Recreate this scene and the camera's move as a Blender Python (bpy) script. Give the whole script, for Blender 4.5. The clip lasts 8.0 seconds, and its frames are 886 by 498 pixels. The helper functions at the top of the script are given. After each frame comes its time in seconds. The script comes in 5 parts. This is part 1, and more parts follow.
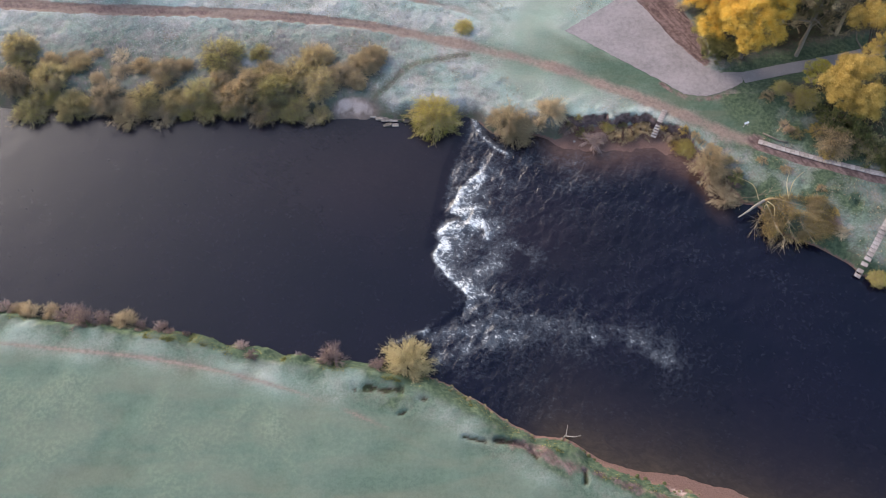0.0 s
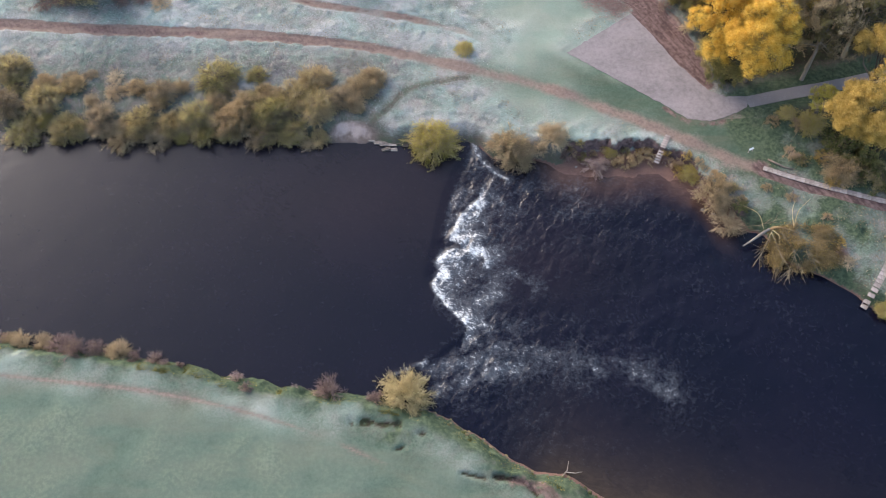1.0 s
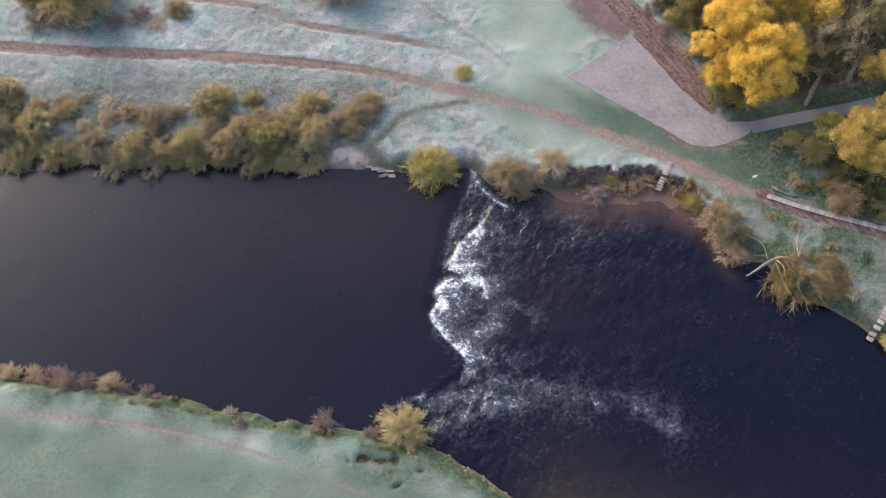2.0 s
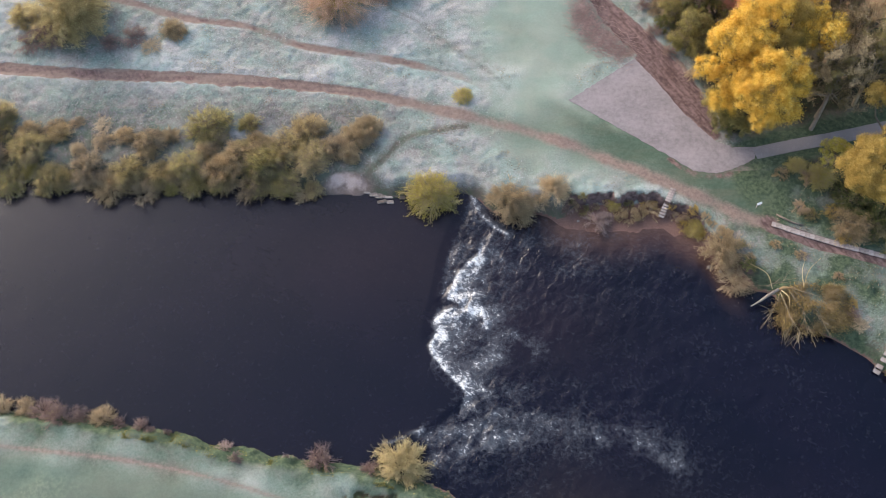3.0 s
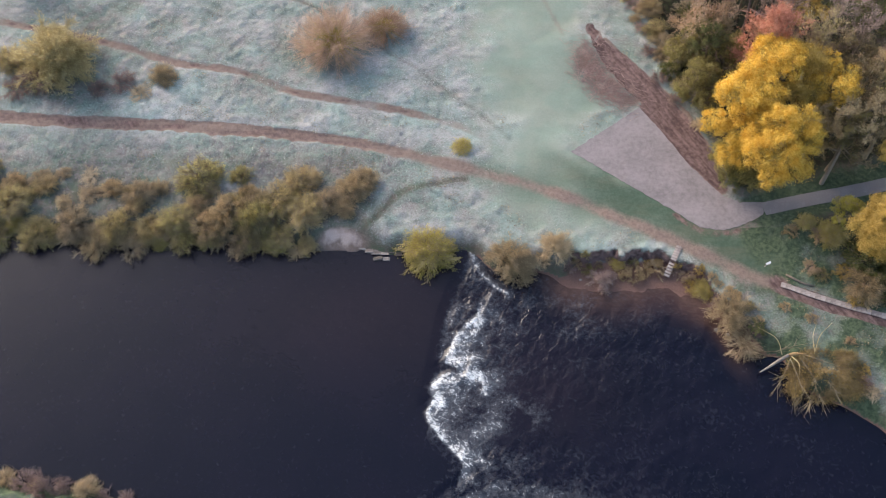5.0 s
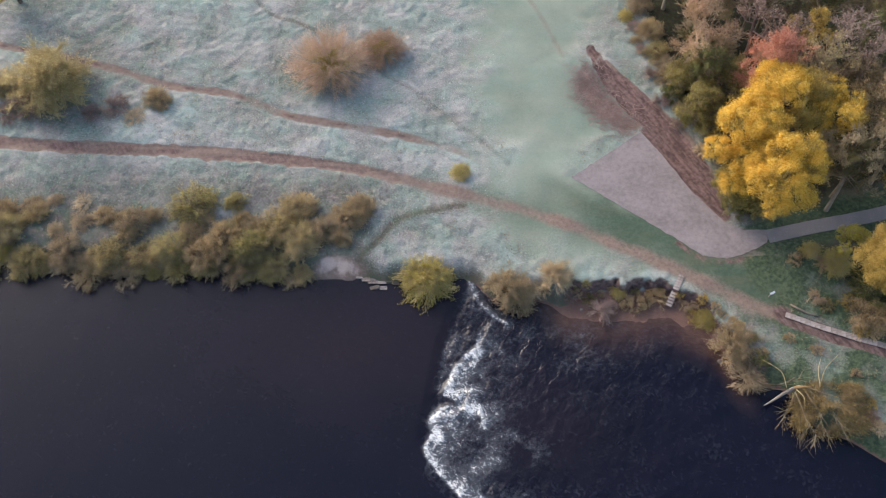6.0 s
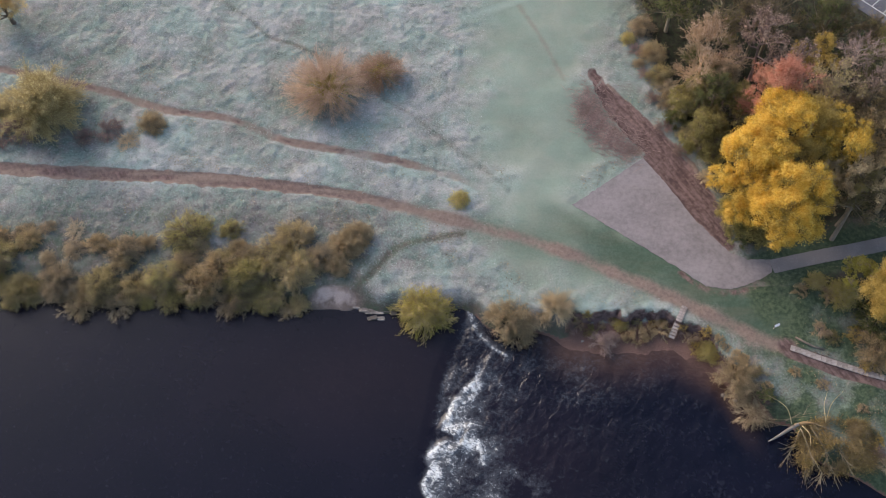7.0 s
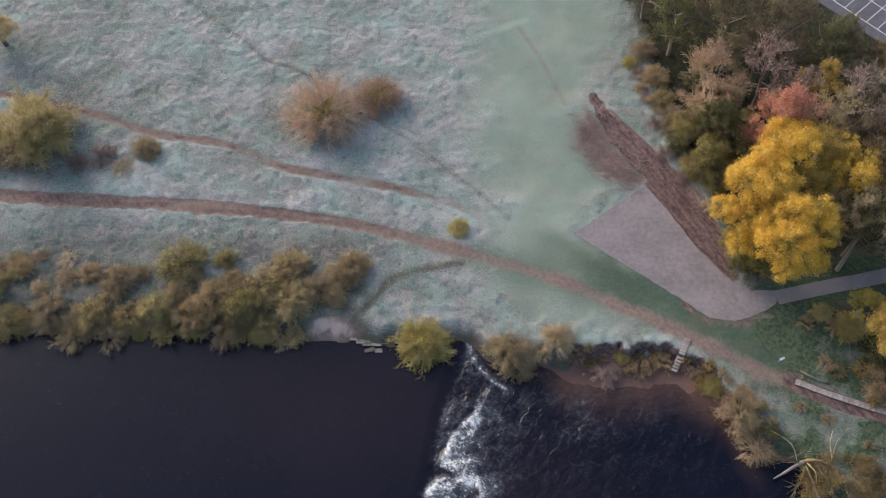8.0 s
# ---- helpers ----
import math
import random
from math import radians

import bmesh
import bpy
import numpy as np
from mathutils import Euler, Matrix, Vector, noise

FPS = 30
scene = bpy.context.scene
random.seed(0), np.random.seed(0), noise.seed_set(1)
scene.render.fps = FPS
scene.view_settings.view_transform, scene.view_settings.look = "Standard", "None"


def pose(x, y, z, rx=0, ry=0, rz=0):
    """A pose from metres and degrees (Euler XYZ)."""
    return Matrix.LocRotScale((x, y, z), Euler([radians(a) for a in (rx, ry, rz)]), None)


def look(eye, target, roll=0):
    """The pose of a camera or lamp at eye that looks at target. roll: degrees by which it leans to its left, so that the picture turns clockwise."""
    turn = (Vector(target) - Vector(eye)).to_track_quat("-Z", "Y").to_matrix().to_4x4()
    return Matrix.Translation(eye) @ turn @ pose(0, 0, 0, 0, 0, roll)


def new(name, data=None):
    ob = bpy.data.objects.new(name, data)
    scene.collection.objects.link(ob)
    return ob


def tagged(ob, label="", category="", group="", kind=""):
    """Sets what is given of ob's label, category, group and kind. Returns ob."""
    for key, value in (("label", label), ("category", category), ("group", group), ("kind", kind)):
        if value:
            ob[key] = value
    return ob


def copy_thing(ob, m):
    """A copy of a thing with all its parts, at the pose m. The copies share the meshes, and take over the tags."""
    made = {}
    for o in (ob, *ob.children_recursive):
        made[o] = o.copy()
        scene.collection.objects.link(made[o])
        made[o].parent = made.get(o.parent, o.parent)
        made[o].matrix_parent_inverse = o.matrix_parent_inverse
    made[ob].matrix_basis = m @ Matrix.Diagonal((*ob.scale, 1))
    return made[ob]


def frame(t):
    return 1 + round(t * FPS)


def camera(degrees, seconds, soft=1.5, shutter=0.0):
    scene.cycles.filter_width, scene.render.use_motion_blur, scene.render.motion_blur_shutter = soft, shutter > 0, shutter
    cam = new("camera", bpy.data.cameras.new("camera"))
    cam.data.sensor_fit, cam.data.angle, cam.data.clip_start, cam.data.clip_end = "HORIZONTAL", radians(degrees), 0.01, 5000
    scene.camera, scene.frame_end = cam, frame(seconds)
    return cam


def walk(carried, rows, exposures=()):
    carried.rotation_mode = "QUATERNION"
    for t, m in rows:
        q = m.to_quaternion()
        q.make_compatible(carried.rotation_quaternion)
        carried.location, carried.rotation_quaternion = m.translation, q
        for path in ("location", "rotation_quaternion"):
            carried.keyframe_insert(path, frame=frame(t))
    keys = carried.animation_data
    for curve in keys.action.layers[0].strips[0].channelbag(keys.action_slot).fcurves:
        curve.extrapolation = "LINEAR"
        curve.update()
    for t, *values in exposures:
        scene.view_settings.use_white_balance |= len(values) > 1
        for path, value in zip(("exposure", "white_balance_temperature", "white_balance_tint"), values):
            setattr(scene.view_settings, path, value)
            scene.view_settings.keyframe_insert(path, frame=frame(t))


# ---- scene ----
cam = camera(50.3, 8.0, 1.0)
PATH = [
    (0, (-0.394, -1.68, 126.89), (-0.407, -0.701, 125.146), -2.3),
    (0.5, (-0.213, 0.895, 126.881), (-0.226, 1.874, 125.137), -2.3),
    (1, (-0.088, 3.516, 126.86), (-0.102, 4.494, 125.115), -2.2),
    (1.5, (0.129, 6.161, 126.925), (0.115, 7.139, 125.18), -2.2),
    (3, (0.329, 13.797, 126.883), (0.317, 14.775, 125.138), -2.0),
    (3.5, (0.569, 16.444, 126.942), (0.556, 17.421, 125.197), -2.1),
    (4, (0.727, 19.123, 126.959), (0.714, 20.099, 125.214), -2.1),
    (4.5, (0.72, 21.659, 126.97), (0.709, 22.636, 125.225), -1.9),
    (5.8, (1.126, 28.136, 126.858), (1.114, 29.116, 125.114), -1.8),
    (6, (1.198, 29.153, 126.843), (1.186, 30.132, 125.1), -1.9),
    (6.5, (1.387, 31.678, 126.785), (1.374, 32.659, 125.042), -1.9),
    (7, (1.625, 34.136, 126.702), (1.611, 35.118, 124.96), -1.9),
    (7.5, (1.791, 36.701, 126.647), (1.777, 37.684, 124.906), -1.9),
    (8, (1.813, 39.268, 126.744), (1.8, 40.251, 125.002), -1.8),
]
walk(cam, [(t, look(eye, target, roll)) for t, eye, target, roll in PATH], [(0.0, 1.34, 6600, 13), (2.0, 1.37, 6700, 13), (4.0, 1.29, 6800, 13), (6.0, 1.10, 6800, 13), (8.0, 0.76, 6700, 13)])


# ---- world, sun, exposure ----
SUN_UP, SUN_ROUND = 26.0, 318.0   # degrees above the horizon; clockwise from +y
world = bpy.data.worlds.new("sky")
scene.world = world
world.use_nodes = True
sky_nodes = world.node_tree.nodes
sky = sky_nodes.new("ShaderNodeTexSky")
sky.sky_type, sky.sun_disc = "NISHITA", False
sky.sun_elevation, sky.sun_rotation = radians(SUN_UP), radians(SUN_ROUND)
sky.air_density, sky.dust_density, sky.ozone_density = 1.1, 2.4, 0.9
sky_nodes["Background"].inputs["Strength"].default_value = 0.15
world.node_tree.links.new(sky.outputs[0], sky_nodes["Background"].inputs[0])
sun_data = bpy.data.lights.new("sun", "SUN")
sun_data.energy, sun_data.angle, sun_data.color = 1.45, radians(36), (1.0, 0.95, 0.91)
sun = new("sun", sun_data)
_a, _e = radians(SUN_ROUND), radians(SUN_UP)
sun.matrix_world = look((math.sin(_a) * math.cos(_e) * 200, math.cos(_a) * math.cos(_e) * 200, math.sin(_e) * 200), (0, 0, 0))


# ---- noise and plan helpers ----
def lattice(ix, iy, seed):
    h = (ix.astype(np.int64) * 374761393 + iy.astype(np.int64) * 668265263 + seed * 982451653) & 0xFFFFFFFF
    h = ((h ^ (h >> 13)) * 1274126177) & 0xFFFFFFFF
    return ((h ^ (h >> 16)) & 0xFFFF) / 65535.0


def vnoise(x, y, seed=0):
    """Smooth noise of unit spacing, 0 to 1."""
    ix, iy = np.floor(x), np.floor(y)
    fx, fy = x - ix, y - iy
    fx, fy = fx * fx * (3 - 2 * fx), fy * fy * (3 - 2 * fy)
    a = lattice(ix, iy, seed) * (1 - fx) + lattice(ix + 1, iy, seed) * fx
    b = lattice(ix, iy + 1, seed) * (1 - fx) + lattice(ix + 1, iy + 1, seed) * fx
    return a * (1 - fy) + b * fy


def fbm(x, y, size, octaves=4, seed=0):
    """Layered noise of about -1 to 1; size: metres of the largest forms."""
    x, y = np.asarray(x, float), np.asarray(y, float)
    out, amp, total = 0.0, 1.0, 0.0
    for k in range(octaves):
        u, v = (x * 0.8 + y * 0.6) * 2 ** k / size, (y * 0.8 - x * 0.6) * 2 ** k / size
        out = out + amp * (vnoise(u + 37.2 * k, v - 11.7 * k, seed + k) * 2 - 1)
        total += amp
        amp *= 0.5
    return out / total * 1.6


def step(a, b, v):
    k = np.clip((v - a) / (b - a), 0, 1)
    return k * k * (3 - 2 * k)


def smooth(line, n=6):
    """A finer, rounded line through the plan's points."""
    p = np.array(line, float)
    q = np.vstack([2 * p[0] - p[1], p, 2 * p[-1] - p[-2]])
    out = []
    for i in range(1, len(q) - 2):
        for k in range(n):
            t = k / n
            out.append(0.5 * (2 * q[i] + (q[i + 1] - q[i - 1]) * t + (2 * q[i - 1] - 5 * q[i] + 4 * q[i + 1] - q[i + 2]) * t * t
                              + (3 * q[i] - q[i - 1] - 3 * q[i + 1] + q[i + 2]) * t ** 3))
    return np.array(out + [p[-1]])


def near(x, y, line, n=4):
    """Distance to a line of the plan, and how far along it (0 to 1)."""
    p = smooth(line, n)
    best, along = np.full(x.shape, 1e9), np.zeros(x.shape)
    for i in range(len(p) - 1):
        d = p[i + 1] - p[i]
        t = np.clip(((x - p[i][0]) * d[0] + (y - p[i][1]) * d[1]) / (d @ d), 0, 1)
        e = np.hypot(x - p[i][0] - t * d[0], y - p[i][1] - t * d[1])
        along = np.where(e < best, (i + t) / (len(p) - 1), along)
        best = np.minimum(best, e)
    return best, along


def blob(x, y, cx, cy, rx, ry=None, turn=0.0):
    c, s = math.cos(radians(turn)), math.sin(radians(turn))
    u, v = (x - cx) * c + (y - cy) * s, (y - cy) * c - (x - cx) * s
    return np.exp(-((u / rx) ** 2 + (v / (ry or rx)) ** 2))


# ---- the plan, in metres ----
WATER = -2.0
N_SHORE = [(-77.3, 101.2), (-57.5, 99.3), (-37.9, 98.2), (-28.2, 97.5), (-22.3, 96.9), (-13.7, 96.3), (-8.9, 95.6), (-3.1, 95.4), (3.6, 96.3), (8.3, 92.8),
           (13.9, 92.2), (19.4, 90.8), (28.6, 90.2), (34.2, 90.2), (39.0, 87.2), (41.6, 82.6), (45.6, 78.4), (49.4, 76.4), (51.5, 72.1), (56.4, 69.9),
           (60.9, 66.6), (62.9, 64.0), (65.8, 62.2), (80.0, 55.5)]
S_SHORE = [(-69.3, 62.5), (-60.3, 60.8), (-51.5, 59.4), (-42.8, 58.1), (-34.1, 56.1), (-25.5, 54.2), (-17.0, 52.4), (-12.9, 52.1), (-3.8, 49.0), (1.9, 45.9),
           (5.8, 43.3), (9.7, 40.7), (15.1, 38.9), (19.5, 36.0), (24.7, 33.5), (33.6, 30.7), (50.0, 24.5)]
TRACK = [(-96.0, 125.6), (-82.0, 123.8), (-70.2, 122.4), (-60.9, 121.4), (-53.6, 120.9), (-42.6, 120.0), (-33.5, 119.0), (-24.4, 117.7), (-15.4, 116.1), (-5.3, 113.3), (1.2, 111.1), (10.9, 107.9),
         (20.4, 104.0), (29.6, 99.3), (38.4, 94.3), (47.0, 89.4), (50.4, 87.9)]
PATH_UP = [(-84.0, 146.0), (-74.7, 143.2), (-65.0, 140.5), (-56.3, 137.9), (-46.2, 133.9), (-34.7, 131.5), (-25.0, 126.7), (-15.7, 124.6), (-6.6, 122.2), (0.6, 119.9),
           (6.8, 116.8), (12.4, 113.1)]
PATH_N = [(-52.0, 170.0), (-45.1, 163.9), (-33.9, 154.1), (-29.6, 149.5), (-23.5, 146.8), (-17.4, 141.7), (-11.5, 136.7), (-4.8, 131.9), (0.7, 126.6), (6.1, 121.6), (11.2, 116.2)]
PATH_SPUR = [(3.5, 108.2), (-2.9, 107.1), (-6.8, 105.7), (-9.7, 102.4), (-13.5, 98.0)]
TRACK_FIELD = [(-85.0, 57.5), (-67.0, 55.7), (-55.9, 54.3), (-45.7, 52.9), (-35.6, 50.8), (-26.4, 48.1), (-19.8, 45.8), (-14.9, 43.6), (-10.1, 41.4), (-3.8, 38.8)]
MUD_STRIP = [(26.8, 139.6), (28.4, 135.3), (32.1, 129.4), (35.7, 124.1), (39.2, 117.8), (42.0, 112.0), (44.2, 107.6)]
MUD_SIDE = [(25.4, 137.0), (25.8, 131.5), (28.0, 127.0), (32.0, 123.8)]
YARD = [(21.2, 113.1), (33.3, 121.7), (35.8, 117.7), (40.0, 109.9), (44.5, 103.9), (47.0, 102.6), (50.6, 102.5), (50.2, 100.2), (46.2, 98.3), (43.6, 97.6),
        (39.9, 98.2), (37.0, 100.8), (32.0, 104.7)]
ROAD = [(50.4, 101.3), (58.0, 102.9), (67.5, 104.7), (90.0, 110.0)]
BOARDS = [(50.7, 88.0), (55.5, 85.9), (61.4, 83.6), (69.6, 80.8), (78.0, 78.4)]
WEIR = [(-10.4, 53.8), (-3.7, 56.3), (3.0, 61.7), (-0.1, 64.7), (-3.5, 70.8), (-0.5, 85.6), (3.6, 96.5)]
EAST, WEST = -0.4, -0.12     # the river's course beyond the view


def shore(x, line):
    p = smooth(line, 4)
    y = np.interp(x, p[:, 0], p[:, 1])
    return y + np.maximum(x - p[-1, 0], 0) * EAST + np.minimum(x - p[0, 0], 0) * WEST


def north_shore(x):
    return shore(x, N_SHORE) + 0.45 * fbm(x, x * 0, 4.0, 3, 5)


def south_shore(x):
    return shore(x, S_SHORE) + 0.45 * fbm(x, x * 0 + 50, 3.0, 4, 9)


def weir_x(y):
    p = np.array(WEIR)
    return np.interp(y, p[:, 1], p[:, 0])


def terrain(x, y):
    """Height of the ground, and the distances inland from the north and the south shore."""
    dn, ds = y - north_shore(x), south_shore(x) - y
    jag = 0.9 * fbm(x, y, 2.0, 3, 21)
    cliff = step(17, 21, x) * (1 - step(44, 49, x))
    wide = np.interp(x, [-20, -8, 4, 18, 36, 46, 60], [5.0, 3.0, 3.0, 3.4, 3.4, 3.0, 3.0])
    slope = -2 + 2 * step(-0.2, 1, dn / wide)
    beach = -2 + 0.55 * step(0, 3.5, dn) + 1.45 * step(wide - 0.35, wide + 0.15, dn + jag)
    zn = slope * (1 - cliff) + beach * cliff
    zs = -2 + 2 * step(-0.2, 2.6, ds + 0.6 * jag)
    z = np.where(dn > -1, zn, zs)
    z = np.where(ds > -1, zs, z)
    out = np.minimum(-dn, -ds)                       # metres out into the water
    shelf = np.interp(x, [10, 19, 36, 44, 48], [1.0, 0.13, 0.13, 0.5, 1.0]) 
    shelf = np.where(ds > dn, np.interp(x, [0, 12, 30, 60], [1.0, 0.6, 0.12, 0.12]), shelf)
    bed = -2.05 - np.clip(out * 0.5 * shelf, 0, 2.5)
    z = np.where(out > 0, np.minimum(bed, z), z)
    return z, dn, ds


# ---- materials ----
class Mat:
    """A small builder for node materials."""

    def __init__(self, name, rough=0.9, spec=0.3):
        self.mat = bpy.data.materials.new(name)
        self.mat.use_nodes = True
        self.t = self.mat.node_tree
        self.bsdf = self.t.nodes["Principled BSDF"]
        self.bsdf.inputs["Roughness"].default_value = rough
        self.bsdf.inputs["Specular IOR Level"].default_value = spec
        self.place = self.node("ShaderNodeTexCoord").outputs["Object"]

    def node(self, kind):
        return self.t.nodes.new(kind)

    def put(self, socket, value):
        if isinstance(value, bpy.types.NodeSocket):
            self.t.links.new(value, socket)
        elif isinstance(value, tuple) and len(value) == 3 and socket.type == "RGBA":
            socket.default_value = (*value, 1)
        else:
            socket.default_value = value

    def noise(self, scale, detail=4, rough=0.55, vec=None, warp=0.0):
        n = self.node("ShaderNodeTexNoise")
        self.put(n.inputs["Vector"], vec or self.place)
        n.inputs["Scale"].default_value, n.inputs["Detail"].default_value = scale, detail
        n.inputs["Roughness"].default_value, n.inputs["Distortion"].default_value = rough, warp
        return n.outputs["Fac"]

    def attr(self, name):
        n = self.node("ShaderNodeAttribute")
        n.attribute_name = name
        return n

    def math(self, op, a, b=0.0, clamp=False):
        n = self.node("ShaderNodeMath")
        n.operation, n.use_clamp = op, clamp
        self.put(n.inputs[0], a)
        self.put(n.inputs[1], b)
        return n.outputs[0]

    def ramp(self, v, lo, hi, a=0.0, b=1.0):
        n = self.node("ShaderNodeMapRange")
        n.interpolation_type = "SMOOTHSTEP"
        self.put(n.inputs[0], v)
        for i, k in enumerate((lo, hi, a, b)):
            n.inputs[i + 1].default_value = k
        return n.outputs[0]

    def mix(self, fac, a, b):
        n = self.node("ShaderNodeMix")
        n.data_type = "RGBA"
        self.put(n.inputs[0], fac)
        self.put(n.inputs[6], a)
        self.put(n.inputs[7], b)
        return n.outputs[2]

    def bump(self, height, strength, distance):
        n = self.node("ShaderNodeBump")
        n.inputs["Strength"].default_value, n.inputs["Distance"].default_value = strength, distance
        self.put(n.inputs["Height"], height)
        self.put(self.bsdf.inputs["Normal"], n.outputs[0])

    def colour(self, c):
        self.put(self.bsdf.inputs["Base Color"], c)
        return self


def ground_material():
    m = Mat("frosted ground", 0.95, 0.15)
    a, b = m.node("ShaderNodeSeparateColor"), m.node("ShaderNodeSeparateColor")
    m.put(a.inputs[0], m.attr("soil").outputs["Color"])
    m.put(b.inputs[0], m.attr("cover").outputs["Color"])
    dirt, mud, sand = a.outputs
    frost, rough, litter_shade = b.outputs
    fine, mid, big = m.noise(9.0, 5, 0.7), m.noise(1.6, 5, 0.62), m.noise(0.16, 4, 0.6)
    tuft = m.noise(3.2, 4, 0.6, warp=0.6)
    combed = m.node("ShaderNodeMapping")
    m.put(combed.inputs["Vector"], m.place)
    combed.inputs["Rotation"].default_value = (0, 0, radians(20))
    combed.inputs["Scale"].default_value = (0.25, 1.0, 1.0)
    swathe = m.noise(0.22, 4, 0.6, combed.outputs[0], 0.5)
    grass = m.mix(m.math("MULTIPLY", m.ramp(mid, 0.35, 0.65), m.math("ADD", m.math("MULTIPLY", rough, 0.65), 0.35)), (0.050, 0.084, 0.058), (0.090, 0.134, 0.098))
    grass = m.mix(m.ramp(swathe, 0.40, 0.66, 0.0, 0.45), grass, (0.120, 0.112, 0.078))
    straw = m.mix(m.ramp(fine, 0.3, 0.7), (0.12, 0.095, 0.085), (0.27, 0.215, 0.195))
    grass = m.mix(m.math("MULTIPLY", rough, m.ramp(m.noise(0.5, 5, 0.65), 0.42, 0.62, 0.15, 0.8), True), grass, straw)
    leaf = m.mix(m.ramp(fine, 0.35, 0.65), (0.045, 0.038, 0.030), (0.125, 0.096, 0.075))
    # Unfrosted leaf mould, plus shade under trees and in hollows put into colour
    leaf = m.mix(m.ramp(litter_shade, 0.7, 0.98), leaf, m.mix(m.ramp(fine, 0.35, 0.65), (0.012, 0.011, 0.008), (0.050, 0.038, 0.027)))
    grass = m.mix(litter_shade, grass, m.mix(m.ramp(mid, 0.4, 0.6), leaf, (0.036, 0.042, 0.021)))
    moss = m.attr("moss").outputs["Fac"]
    cushion = m.mix(m.ramp(mid, 0.35, 0.65), (0.036, 0.058, 0.035), (0.085, 0.112, 0.066))
    grass = m.mix(m.ramp(m.math("ADD", moss, m.math("MULTIPLY", m.math("SUBTRACT", tuft, 0.5), 0.9)), 0.3, 0.8), grass, cushion)
    cold = m.mix(m.ramp(big, 0.38, 0.62), m.mix(rough, (0.345, 0.425, 0.365), (0.315, 0.400, 0.372)), m.mix(rough, (0.385, 0.435, 0.375), (0.43, 0.425, 0.42)))
    lie = m.math("ADD", m.math("MULTIPLY", m.math("SUBTRACT", tuft, 0.5), 1.0), m.math("MULTIPLY", m.math("SUBTRACT", fine, 0.5), 1.1))
    lie = m.math("MULTIPLY", lie, m.math("ADD", m.math("MULTIPLY", rough, 0.9), 0.12))
    top = m.ramp(m.math("ADD", frost, m.math("MULTIPLY", lie, 0.80)), 0.0, 1.0)
    c = m.mix(m.math("MULTIPLY", top, m.ramp(frost, 0.0, 0.15)), grass, cold)
    earth = m.mix(m.ramp(mid, 0.3, 0.7), (0.148, 0.106, 0.089), (0.215, 0.157, 0.133))
    earth = m.mix(m.ramp(fine, 0.35, 0.75, 0.0, 0.25), earth, (0.33, 0.275, 0.25))
    c = m.mix(m.ramp(m.math("ADD", dirt, m.math("MULTIPLY", m.math("SUBTRACT", tuft, 0.5), 0.3)), 0.22, 0.75), c, earth)
    along_strip, ploughed = m.node("ShaderNodeMapping"), m.node("ShaderNodeMapping")
    m.put(along_strip.inputs["Vector"], m.place)
    along_strip.inputs["Rotation"].default_value = (0, 0, radians(61))
    m.put(ploughed.inputs["Vector"], along_strip.outputs[0])
    ploughed.inputs["Scale"].default_value = (0.22, 1.3, 1.0)
    furrow = m.noise(1.1, 5, 0.6, ploughed.outputs[0], 0.4)
    wet = m.mix(m.ramp(m.math("ADD", m.math("MULTIPLY", furrow, 0.55), m.math("MULTIPLY", mid, 0.45)), 0.38, 0.64), (0.080, 0.050, 0.048), (0.190, 0.128, 0.118))
    c = m.mix(m.ramp(m.math("ADD", mud, m.math("MULTIPLY", m.math("SUBTRACT", tuft, 0.5), 0.5)), 0.3, 0.7), c, wet)
    bright = m.mix(m.ramp(fine, 0.3, 0.7), (0.37, 0.275, 0.245), (0.54, 0.43, 0.385))
    grit = m.mix(m.ramp(fine, 0.3, 0.7), (0.108, 0.060, 0.048), (0.205, 0.124, 0.101))
    c = m.mix(m.ramp(m.math("ADD", sand, m.math("MULTIPLY", m.math("SUBTRACT", mid, 0.5), 0.6)), 0.3, 0.6), c, grit)
    pale = m.attr("pale").outputs["Fac"]
    c = m.mix(m.ramp(m.math("ADD", pale, m.math("MULTIPLY", m.math("SUBTRACT", mid, 0.5), 0.35)), 0.2, 0.9), c, bright)
    m.colour(c)
    m.bump(m.math("ADD", m.math("MULTIPLY", tuft, rough), m.math("MULTIPLY", fine, 0.35)), 0.6, 0.25)
    return m.mat


